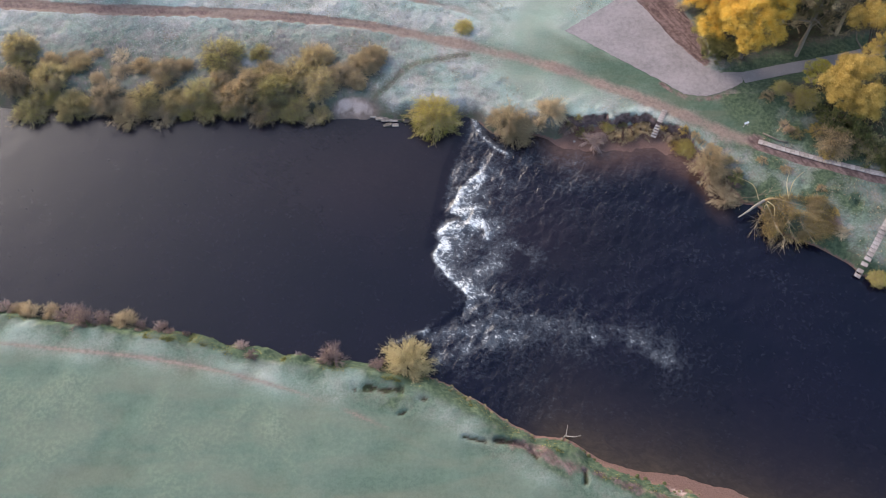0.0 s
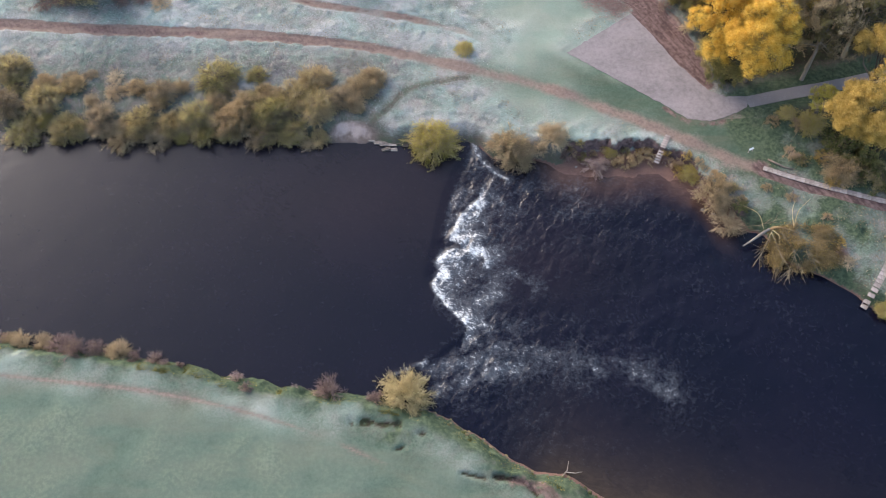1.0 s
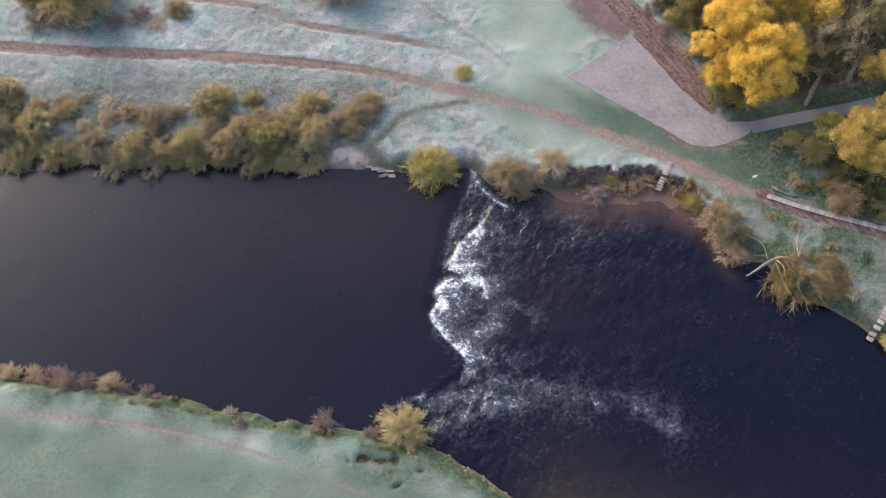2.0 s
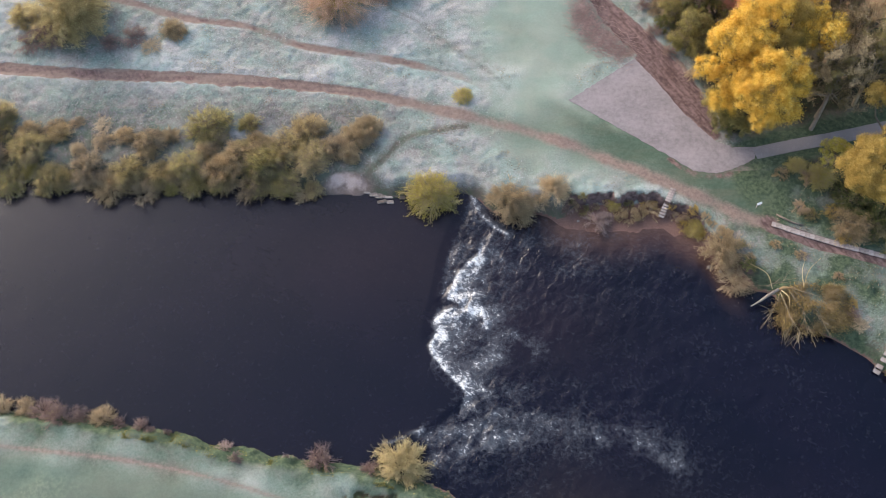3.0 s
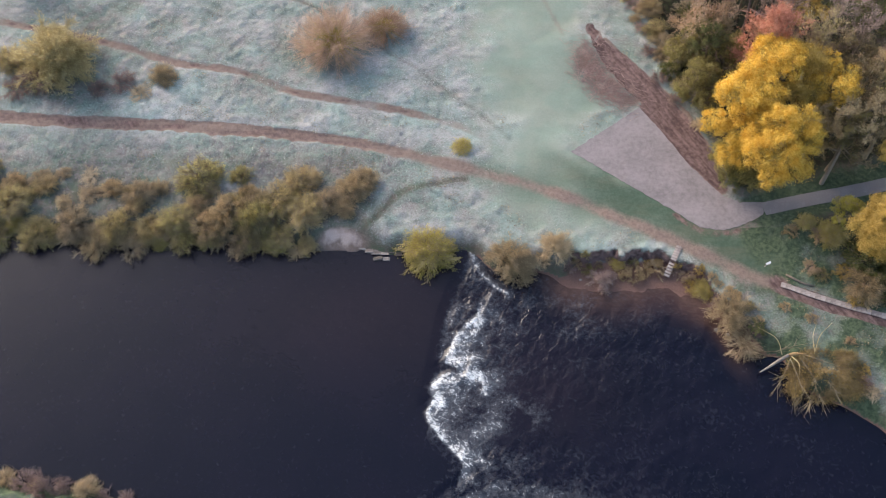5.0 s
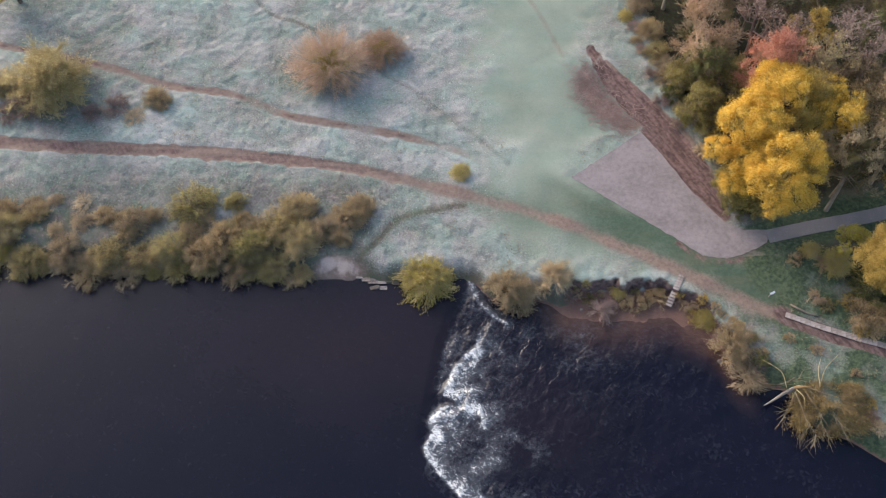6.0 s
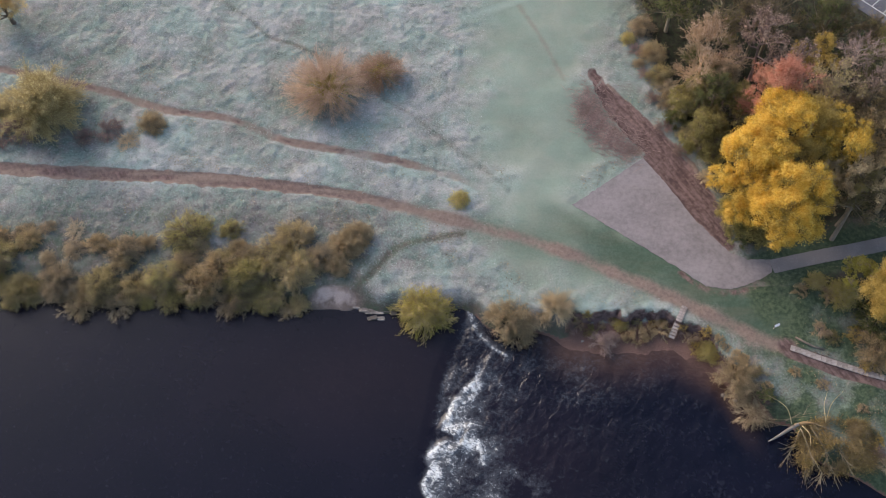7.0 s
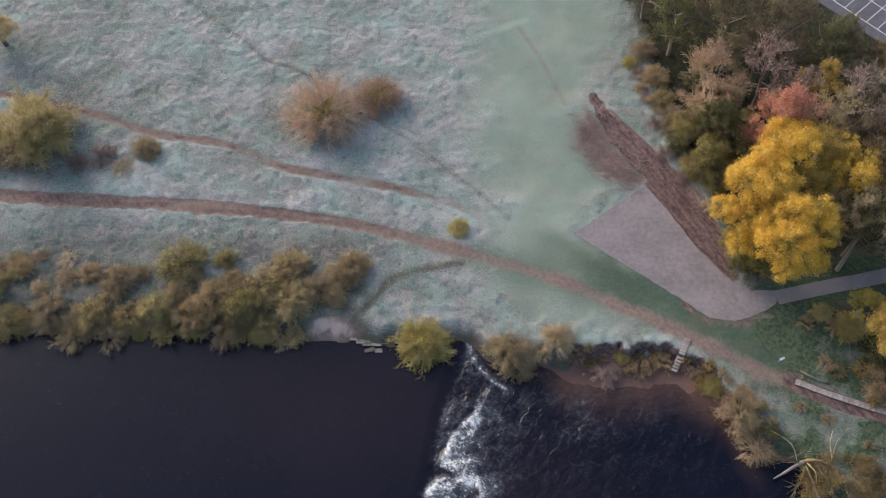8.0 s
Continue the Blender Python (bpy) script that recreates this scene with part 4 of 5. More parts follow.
shrubs_along("moss", [(-71.2, 100.9, 3.6), (-42.1, 102.2, 3.6), (-39.0, 109.6, 4.0), (-32.2, 110.0, 2.1), (-29.6, 101.8, 3.6), (-25.8, 99.0, 3.0), (-40.5, 98.8, 2.9)])
shrubs_along("olive", [(-22.3, 108.3, 3.5)])
shrubs_along("brown", [(-65.0, 110.6, 2.2), (-56.4, 107.4, 2.2), (-61.5, 111.2, 1.6)], 0.6)
shrubs_along("tan", [(-54.5, 98.9, 3.6), (-14.5, 106.8, 3.1), (-12.6, 108.6, 2.7), (-15.6, 103.6, 2.5), (-22.9, 96.8, 1.9), (-74.0, 98.8, 2.6)])
shrubs_along("yellow", [(-30.5, 98.4, 2.0), (-37.4, 99.2, 1.7), (-44.6, 98.9, 1.6), (-27.6, 103.4, 1.9), (-68.0, 102.6, 1.6)], 1.1)
# north bank, at and below the weir
plant("yellow", -2.2, 95.6, 4.4, 1.1)
shrubs_along("tan", [(10.2, 94.2, 3.9), (11.4, 92.4, 2.9), (17.2, 95.6, 2.9)])
plant("bare", 23.9, 90.2, 2.6, 0.8)
plant("yellow", 26.7, 93.0, 1.4, 0.9)
shrubs_along("scrub", [(29.2, 91.6, 1.9), (32.5, 92.4, 1.9), (37.4, 89.4, 1.4)], 0.9)
plant("yellow", 39.4, 88.2, 1.9, 0.9)
plant("tan", 42.7, 84.0, 3.8, 1.1)
plant("grey", 43.9, 78.9, 3.4, 0.9)
shrubs_along("scrub", [(20.6, 93.4, 1.2), (22.4, 92.4, 1.3), (27.8, 92.2, 1.5), (30.8, 92.2, 1.5), (36.6, 91.0, 1.3), (38.6, 89.6, 1.4), (40.4, 87.6, 1.4)], 0.9)
shrubs_along("bare", [(19.4, 92.8, 1.3), (25.4, 91.4, 1.5), (35.6, 91.8, 1.0), (41.0, 86.4, 1.2), (59.4, 72.4, 1.5)], 0.8)
shrubs_along("grey", [(13.2, 93.8, 2.2), (15.2, 94.2, 1.8), (57.4, 75.6, 2.0), (60.0, 71.0, 1.6), (7.4, 94.8, 1.4)], 0.7)
shrubs_along("scrub", [(20.2, 94.4, 1.0), (21.8, 94.2, 0.9), (25.6, 93.9, 1.0), (29.4, 93.6, 1.1), (33.2, 93.2, 1.0), (38.9, 91.4, 1.1), (40.6, 89.8, 1.1), (43.6, 86.6, 1.2), (45.2, 84.9, 1.1), (46.0, 82.6, 1.0)], 0.9)
shrubs_along("scrub", [(36.0, 92.6, 0.9), (37.8, 91.2, 1.0), (41.4, 88.6, 1.0), (42.6, 87.4, 1.1), (24.0, 93.4, 0.9), (31.6, 93.4, 0.8)], 0.7)
plant("yellow", 3.3, 114.3, 2.0, 0.6)
# south bank
shrubs_along("bare", [(-68.0, 62.4, 1.8), (-55.2, 60.0, 3.3), (-44.0, 58.4, 1.7), (-42.2, 57.5, 1.0), (-31.5, 55.0, 1.4), (-29.7, 53.3, 1.2), (-17.8, 52.8, 3.2), (-11.2, 51.4, 1.7), (-22.9, 53.5, 0.7)])
shrubs_along("tan", [(-64.5, 61.9, 2.1), (-61.1, 61.8, 2.1), (-49.7, 59.7, 2.4)])
shrubs_along("bare", [(-70.6, 62.8, 2.0), (-58.3, 61.0, 2.3), (-52.6, 60.0, 2.1), (-47.0, 58.9, 1.5), (-40.2, 57.6, 0.9)])
shrubs_along("tan", [(-66.4, 62.2, 1.7), (-56.9, 60.4, 1.5)], 0.9)
plant("straw", -6.9, 51.6, 4.3, 1.15)
# meadow
plant("bare", -54.8, 129.5, 3.0, 0.6)
plant("tan", -48.0, 131.0, 2.4, 1.0)
plant("olive", -46.6, 129.8, 1.9, 0.8)
fill = random.Random(23)
for k in range(52):
    fx = -76 + 62 * (k + fill.random()) / 52
    fy = float(north_shore(np.array([fx]))[0]) + fill.choice((0.6, 1.2, 3.5, 6.0, 8.5))
    if -20.5 < fx < -12.5:
        continue
    plant(fill.choice(("brown", "olive", "olive", "moss", "tan", "grey")), fx, fy, fill.uniform(1.3, 2.5), fill.uniform(0.7, 1.1))
plant("yellow", 33.6, 147.0, 1.5, 0.9)
plant("tan", 34.9, 141.4, 1.2, 0.9)
# beside the boards and the lane
shrubs_along("green", [(66.5, 88.0, 4.0), (64.0, 92.0, 4.0), (70.0, 84.5, 3.0), (46.0, 107.0, 2.4)])
shrubs_along("yellow", [(59.7, 96.5, 2.8), (56.4, 99.0, 1.8), (68.0, 95.0, 3.0)])
shrubs_along("olive", [(62.5, 87.4, 3.4), (68.3, 86.0, 3.0)])
shrubs_along("scrub", [(55.4, 91.0, 1.9), (57.2, 89.6, 1.6), (53.6, 97.4, 1.5), (57.8, 96.6, 2.0), (61.4, 85.6, 1.5), (60.6, 90.2, 1.6)], 0.8)


def rounded(name, seed, wood, twig, leaf, n=260, twigs=5200, leaf_n=9000):
    """A big rounded shrub: stems from one foot, fanning into an even dome of fine twigs."""
    rng = np.random.default_rng(seed)
    thing = new(name)
    d = fan(rng, n, -0.05)
    tip = d * rng.uniform(0.7, 1.0, (n, 1)) * [1, 1, 0.95]
    knee = tip * 0.45 + [0, 0, 0.12]
    bits = [prisms(np.zeros((n, 3)), knee, 0.012, 0.006), prisms(knee, tip, 0.005, 0.002)]
    part("stem_work", mesh_of("stem_work", *join(bits), wood), wood, thing, "yellow-olive stems fanning from one foot")
    pick = rng.integers(0, n, twigs)
    k = rng.uniform(0.1, 1, (twigs, 1))
    start = knee[pick] * (1 - k) + tip[pick] * k
    way = d[pick] + rng.normal(0, 0.4, (twigs, 3))
    end = start + way * rng.uniform(0.08, 0.24, (twigs, 1))
    part("twig_mass", mesh_of("twig_mass", *prisms(start, end, 0.0026, 0.0014), twig), twig, thing)
    ti = rng.integers(0, twigs, leaf_n)
    c = end[ti] + rng.normal(0, 0.03, (leaf_n, 3))
    part("foliage", mesh_of("foliage", *blades(c, way[ti], 0.018, rng, 0.22), leaf), leaf, thing)
    deep = rng.integers(0, twigs, 5000)
    part("inner_foliage", mesh_of("inner_foliage", *blades(start[deep] * rng.uniform(0.6, 1.0, (5000, 1)), way[deep], 0.018, rng), LEAF_LIME), LEAF_LIME, thing, "olive leaves in the heart of the shrub")
    return thing


for bx, by, br, sd in ((-18.4, 136.8, 7.6, 1), (-9.6, 140.2, 4.6, 2)):
    ob = rounded("round_shrub", 70 + sd, YELLOW_BARK, TWIG_RUST, LEAF_RUST)
    ob.matrix_basis = pose(bx, by, ground_z(bx, by) - 0.1, 0, 0, 40 * sd) @ Matrix.Diagonal((br, br, br * 0.85, 1))
    tagged(ob, "large rounded rust-tipped shrub standing in the frosted meadow", "shrub", "round meadow shrubs")


def tree(name, seed, foot, lobes, wood, leaf, leaf_size=0.105, cover=1.15, twig_n=24, trunk_r=0.35, tuft=0.20, twig_r=0.03, label="", group="", bark=None, first=1.6):
    """A tree: tapered trunk, a limb to each lobe of the crown, twigs and clustered leaves. lobes: x, y, z, radius in metres."""
    rng = np.random.default_rng(seed)
    fx, fy = foot
    fz = ground_z(fx, fy) - 0.2
    thing = new(name)
    thing.location = (fx, fy, fz)
    L = np.array([(x - fx, y - fy, z - fz, r) for x, y, z, r in lobes])
    mid = np.average(L[:, :3], axis=0, weights=L[:, 3])
    fork = np.array([mid[0] * 0.35, mid[1] * 0.35, mid[2] * 0.42])
    path = [np.zeros(3), fork * [0.3, 0.3, 0.5] + rng.normal(0, 0.12, 3), fork, mid * [0.8, 0.8, 0.95]]
    radii = [trunk_r * 1.35, trunk_r, trunk_r * 0.75, trunk_r * 0.3]
    bits = [prisms([a], [b], ra, rb, 8) for a, b, ra, rb in zip(path, path[1:], radii, radii[1:])]
    bark = bark or BARK
    trunk = part("trunk", mesh_of("trunk", *join(bits), bark, True), bark, thing)
    sticks, crown = [], []
    for x, y, z, r in L:
        c = np.array([x, y, z])
        heart = c - [0, 0, r * 0.35]
        bend = fork * 0.5 + heart * 0.5 + rng.normal(0, 0.3, 3) - [0, 0, 0.05 * r]
        limb = join([prisms([fork], [bend], trunk_r * 0.5, trunk_r * 0.36, 6), prisms([bend], [heart], trunk_r * 0.36, trunk_r * 0.15, 6)])
        part("limb", mesh_of("limb", *limb, bark, True), bark, trunk)
        n = int(twig_n * r)
        d = fan(rng, n, -0.45)
        a = heart + rng.normal(0, 0.1 * r, (n, 3))
        b = c + d * r * rng.uniform(0.55, 0.85, (n, 1))
        m = (a + b) / 2 + rng.normal(0, 0.1 * r, (n, 3)) + [0, 0, 0.08 * r]
        sticks += [prisms(a, m, twig_r * first, twig_r), prisms(m, b, twig_r, twig_r * 0.5)]
        k = n * 3
        pick = rng.integers(0, n, k)
        f = rng.uniform(0, 1, (k, 1))
        s = m[pick] * (1 - f) + b[pick] * f
        e = s + (d[pick] + rng.normal(0, 0.6, (k, 3))) * rng.uniform(0.12, 0.3, (k, 1)) * r * 0.8
        sticks.append(prisms(s, e, twig_r * 0.6, twig_r * 0.35))
        count = int(cover * 4 * math.pi * r * r / (1.2 * leaf_size ** 2) * 0.8)
        knots = int(8 + 7 * r)
        kd = fan(rng, knots, -0.6)
        kc = c + kd * r * rng.uniform(0.62, 1.0, (knots, 1))
        pick = rng.integers(0, knots, count)
        p = kc[pick] + rng.normal(0, tuft * min(r, 3.2) * 0.66, (count, 3)) * [1, 1, 0.8]
        loose = rng.uniform(0, 1, count) < 0.12
        p[loose] = c + fan(rng, int(loose.sum()), -0.7) * r * rng.uniform(0.55, 1.02, (int(loose.sum()), 1))
        out = p - c
        out /= np.maximum(np.linalg.norm(out, axis=1), 0.1)[:, None]
        crown.append(leaves(p, out, leaf_size, rng))
    part("twig_mass", mesh_of("twig_mass", *join(sticks), wood), wood, thing)
    if cover > 0:
        part("crown", mesh_of("crown", *join(crown), leaf), leaf, thing)
    return tagged(thing, label, "tree", group)


def lobed(seed, x, y, z, r, n=7, flat=0.7):
    """Lobes of a crown round a middle."""
    rng = np.random.default_rng(seed)
    d = fan(rng, n, -0.5)
    k = rng.uniform(0.4, 0.85, (n, 1))
    c = d * k * r * [1, 1, flat]
    return [(x + a, y + b, z + e, r * q) for (a, b, e), q in zip(c, rng.uniform(0.26, 0.46, n))]


def branching(name, seed, foot, head, r, wood, twig, leaf, leaf_n=0, leaf_size=0.11, up=0.35, counts=(11, 7, 7, 6), trunk_r=0.3, label="", group=""):
    """A half-bare tree: trunk, limbs, branches, twigs and sprays, each level forking from the one before. head: x, y, z of the crown's middle; r: its radius."""
    rng = np.random.default_rng(seed)
    fx, fy = foot
    fz = ground_z(fx, fy) - 0.2
    thing = new(name)
    thing.location = (fx, fy, fz)
    mid = np.array([head[0] - fx, head[1] - fy, head[2] - fz])
    top = mid + [0, 0, 0.35 * r]
    line = np.array([[0, 0, 0], mid * [0.25, 0.25, 0.4] + rng.normal(0, 0.15, 3), mid * [0.7, 0.7, 0.8], top])
    bits = [prisms([a], [b], trunk_r * ra, trunk_r * rb, 8) for a, b, ra, rb in zip(line, line[1:], (1.3, 0.9, 0.6), (0.9, 0.6, 0.15))]
    trunk = part("trunk", mesh_of("trunk", *join(bits), wood, True), wood, thing)
    n = counts[0]
    k = np.linspace(0.45, 0.98, n)
    start = np.stack([np.interp(k * 3, range(4), line[:, i]) for i in range(3)], -1)
    turn = np.arange(n) * 2.4 + rng.uniform(0, 0.8, n)
    rise = np.interp(k, [0.45, 1], [0.15, 1.3]) + rng.normal(0, 0.2, n)
    way = np.stack([np.cos(turn) * np.cos(rise), np.sin(turn) * np.cos(rise), np.sin(rise)], -1)
    end = start + way * (r * rng.uniform(0.7, 1.05, n) * np.interp(k, [0.45, 1], [1.0, 0.7]))[:, None]
    knee = (start + end) / 2 - [0, 0, 0.06 * r] + rng.normal(0, 0.05 * r, (n, 3))
    for a, b, c in zip(start, knee, end):
        part("limb", mesh_of("limb", *join([prisms([a], [b], trunk_r * 0.42, trunk_r * 0.28, 5), prisms([b], [c], trunk_r * 0.28, trunk_r * 0.08, 5)]), wood, True), wood, trunk)
    sticks = []
    for level, (m, reach_k, wide, stray) in enumerate(((counts[1], 0.42, 0.16, 0.55), (counts[2], 0.22, 0.075, 0.5), (counts[3], 0.13, 0.05, 0.5))):
        pick = np.repeat(np.arange(len(start)), m)
        f = rng.uniform(0.25, 1.0, (len(pick), 1))
        way = (end - start)[pick]
        way = way / np.linalg.norm(way, axis=1)[:, None] + rng.normal(0, stray, (len(pick), 3)) + [0, 0, up]
        way /= np.linalg.norm(way, axis=1)[:, None]
        a = start[pick] * (1 - f) + end[pick] * f
        if level == 0:
            a = np.where(f < 0.5, start[pick] + (knee - start)[pick] * f * 2, knee[pick] + (end - knee)[pick] * (f * 2 - 1))
        b = a + way * r * reach_k * rng.uniform(0.55, 1.25, (len(pick), 1))
        sticks.append(prisms(a, b, trunk_r * wide, trunk_r * wide * 0.5))
        start, end = a, b
    tagged(part("branch_work", mesh_of("branch_work", *sticks[0], wood), wood, thing), kind="stuff")
    part("twig_mass", mesh_of("twig_mass", *join(sticks[1:]), twig), twig, thing)
    if leaf_n:
        pick = rng.integers(0, len(end), leaf_n)
        f = rng.uniform(0.2, 1.15, (leaf_n, 1))
        c = start[pick] * (1 - f) + end[pick] * f + rng.normal(0, 0.10, (leaf_n, 3))
        part("crown", mesh_of("crown", *leaves(c, c - mid, leaf_size, rng), leaf), leaf, thing)
    return tagged(thing, label, "tree", group)


GOLD = "tall tree in golden yellow autumn leaf"
tree("golden_tree", 101, (46.8, 112.6), [(45.4, 113.6, 13.5, 3.6), (48.2, 112.6, 14.5, 3.3), (43.9, 114.6, 12.0, 2.3), (42.3, 111.2, 9.5, 2.3), (47.2, 115.8, 14.5, 2.8), (46.0, 109.6, 9.0, 3.0),
                                       (44.8, 107.4, 6.5, 2.6), (49.6, 111.4, 12.0, 2.8), (47.6, 107.8, 11.0, 2.5)], YELLOW_BARK, LEAF_GOLD, label=GOLD + " beside the gravel yard", group="golden trees")
tree("golden_tree", 102, (51.5, 116.6), [(50.0, 118.4, 16.0, 3.0), (52.0, 117.2, 16.5, 3.2), (53.0, 120.4, 15.0, 2.4), (50.4, 121.0, 15.2, 2.2)], YELLOW_BARK, LEAF_GOLD,
     label=GOLD + " with a high crown", group="golden trees")
tree("golden_tree", 103, (50.8, 105.8), [(49.6, 103.6, 12.0, 3.6), (47.4, 104.6, 11.0, 2.7), (52.2, 102.6, 11.0, 2.9), (52.6, 107.4, 14.0, 3.0), (50.2, 107.2, 14.0, 2.8), (54.2, 105.4, 12.5, 2.6), (49.0, 101.4, 9.5, 2.2)],
     YELLOW_BARK, LEAF_GOLD, label=GOLD + " overhanging the lane", group="golden trees")
tree("golden_tree", 108, (55.6, 115.0), [(56.8, 118.6, 14.8, 2.8), (53.6, 113.6, 13.0, 2.7), (56.4, 114.2, 11.8, 2.7), (57.4, 110.6, 9.5, 2.4), (54.4, 109.6, 8.5, 2.2)], YELLOW_BARK, LEAF_AMBER, cover=0.9,
     label="tree in fading tawny amber leaf beside the golden ones", group="golden trees")
tree("olive_tree", 120, (46.6, 107.4), [(45.0, 107.0, 4.0, 2.2), (46.6, 105.6, 3.4, 1.9), (43.6, 109.0, 5.0, 2.0), (48.4, 104.8, 2.8, 1.6)], YELLOW_BARK, LEAF_MOSS, cover=0.9, trunk_r=0.2, label="low olive tree skirting the golden crowns", group="wood edge trees")
branching("lane_tree", 121, (60.4, 105.8), (63.6, 110.6, 9.5), 5.6, PALE_WOOD, TWIG_TAN, LEAF_TAN, 6000, label="leaning half-bare tree with a pale trunk", group="lane trees")
branching("lane_tree", 122, (57.2, 108.6), (58.6, 111.4, 8.0), 4.4, TWIG_TAN, TWIG_TAN, LEAF_BROWN, 8000, trunk_r=0.22, label="tan half-bare tree under the golden crowns", group="lane trees")
branching("lane_tree", 123, (67.6, 115.6), (68.6, 118.0, 12.0), 5.4, TWIG_APRICOT, TWIG_APRICOT, LEAF_TAN, 5000, label="bare apricot-twigged tree above the lane", group="lane trees")
tree("golden_tree", 104, (60.0, 114.6), lobed(104, 60.0, 115.6, 13.0, 4.8, 12), YELLOW_BARK, LEAF_GOLD, cover=0.6, label="tall tree in fading amber leaf among the wood", group="golden trees")
tree("golden_tree", 105, (65.5, 92.6), lobed(105, 65.0, 92.0, 9.5, 6.8, 11), YELLOW_BARK, LEAF_AMBER, cover=0.9, label="tall olive-amber tree south of the lane", group="golden trees")
tree("golden_tree", 106, (60.5, 97.6), lobed(106, 60.2, 97.0, 6.0, 3.8, 7), TWIG_TAN, LEAF_YELLOW, cover=0.9, label="yellow-green tree leaning over the lane", group="golden trees")
tree("golden_tree", 107, (69.5, 101.0), lobed(107, 68.5, 100.2, 11.5, 5.5, 9), YELLOW_BARK, LEAF_AMBER, cover=0.9, label="amber autumn tree beside the lane", group="golden trees")
branching("tan_tree", 111, (42.6, 132.6), (42.6, 134.4, 11.5), 5.6, TWIG_APRICOT, TWIG_APRICOT, LEAF_RUST, 3000, trunk_r=0.24, counts=(12, 8, 8, 7), label="nearly bare tan tree with fine upright twigs", group="wood edge trees")
branching("rose_tree", 112, (51.5, 122.5), (51.4, 123.8, 15.0), 5.8, TWIG_APRICOT, TWIG_ROSE, LEAF_ROSE, 9000, leaf_size=0.12, trunk_r=0.22, counts=(12, 8, 8, 7), label="tall tree with rose-pink autumn leaves", group="wood edge trees")
tree("green_tree", 119, (41.0, 128.8), lobed(119, 41.0, 129.6, 4.6, 4.0, 12), TWIG_DARK, LEAF_MOSS, cover=0.6, label="low olive tree below the bare tan one", group="wood edge trees")
branching("bare_tree", 113, (52.0, 135.0), (51.4, 135.6, 13.0), 5.0, TWIG_PINK, TWIG_PINK, LEAF_RUST, 2200, label="bare purple-brown tree in the wood", group="wood edge trees")
branching("bare_tree", 114, (64.2, 129.5), (64.0, 130.0, 14.0), 4.6, PALE_WOOD, TWIG_PINK, LEAF_RUST, 500, counts=(11, 7, 6, 4), label="bare pale-twigged tree in the wood", group="wood edge trees")
tree("olive_tree", 115, (60.0, 131.6), lobed(115, 59.9, 132.1, 12.5, 4.0, 10), TWIG_DARK, LEAF_AMBER, cover=0.8, label="olive-yellow tree in the wood", group="wood edge trees")
tree("green_tree", 116, (42.6, 122.6), lobed(116, 42.3, 122.8, 5.5, 5.0, 14), TWIG_DARK, LEAF_MOSS, cover=0.9, label="low dark green tree at the wood's edge", group="wood edge trees")
tree("green_tree", 117, (47.5, 127.6), lobed(117, 47.5, 127.9, 7.0, 4.4, 12), TWIG_DARK, LEAF_MOSS, cover=0.8, label="dark olive tree at the wood's edge", group="wood edge trees")
branching("bare_tree", 118, (60.2, 124.6), (60.0, 125.4, 10.0), 5.8, TWIG_TAN, TWIG_TAN, LEAF_OLIVE, 2500, label="bare grey-brown tree in the wood", group="wood edge trees")
for i, (tx, ty, tz, tr, lf, cv) in enumerate(((40.5, 149.5, 7.0, 5.2, LEAF_GREEN, 0.6), (48.5, 147.5, 10.5, 6.0, LEAF_WOOD, 0.4), (56.0, 143.5, 11.0, 6.0, LEAF_WOOD, 0.4), (63.2, 139.5, 10.5, 4.6, LEAF_GREEN, 0.5),
                                              (65.5, 121.5, 10.0, 5.0, LEAF_WOOD, 0.4), (68.5, 111.5, 11.0, 5.0, LEAF_WOOD, 0.5), (70.5, 131.0, 10.0, 5.0, LEAF_GREEN, 0.5), (46.0, 158.0, 10.0, 6.0, LEAF_GREEN, 0.5),
                                              (57.0, 156.0, 10.0, 6.0, LEAF_WOOD, 0.4), (75.0, 122.0, 11.0, 6.0, LEAF_WOOD, 0.5), (77.0, 108.0, 10.0, 6.0, LEAF_WOOD, 0.5), (37.0, 158.0, 7.0, 4.5, LEAF_GREEN, 0.6), (66.0, 142.0, 9.0, 4.6, LEAF_WOOD, 0.3), (73.0, 137.5, 9.0, 4.6, LEAF_WOOD, 0.3),
                                              (81.5, 132.0, 10.0, 6.0, LEAF_WOOD, 0.4), (79.5, 139.0, 7.0, 4.0, LEAF_WOOD, 0.4))):
    branching("wood_tree", 130 + i, (tx, ty - 0.8), (tx, ty, tz), tr * 1.1, TWIG_DARK, TWIG_WOOD, lf, int(cv * 10000), leaf_size=0.14, label="dark half-bare woodland tree with tangled branches", group="wood trees")
# scrub along the wood's edge
shrubs_along("green", [(39.5, 129.5, 2.6), (45.0, 131.0, 3.0), (45.5, 140.5, 3.4)], 1.1)
shrubs_along("olive", [(38.0, 139.0, 2.6), (37.6, 144.0, 2.8), (41.0, 126.0, 2.4)], 1.0)
shrubs_along("brown", [(38.6, 133.6, 2.2), (36.5, 150.0, 2.8)], 1.0)
shrubs_along("grey", [(39.2, 136.4, 2.4), (40.6, 131.6, 2.4), (42.6, 118.2, 1.6), (44.6, 143.0, 3.2), (49.6, 139.0, 3.2), (57.0, 137.6, 3.2), (56.6, 128.6, 3.0)], 1.1)
shrubs_along("bare", [(35.6, 139.4, 1.8), (36.2, 134.4, 1.6), (37.4, 128.2, 1.8), (39.4, 123.4, 1.6), (35.2, 145.0, 1.9)], 0.7)
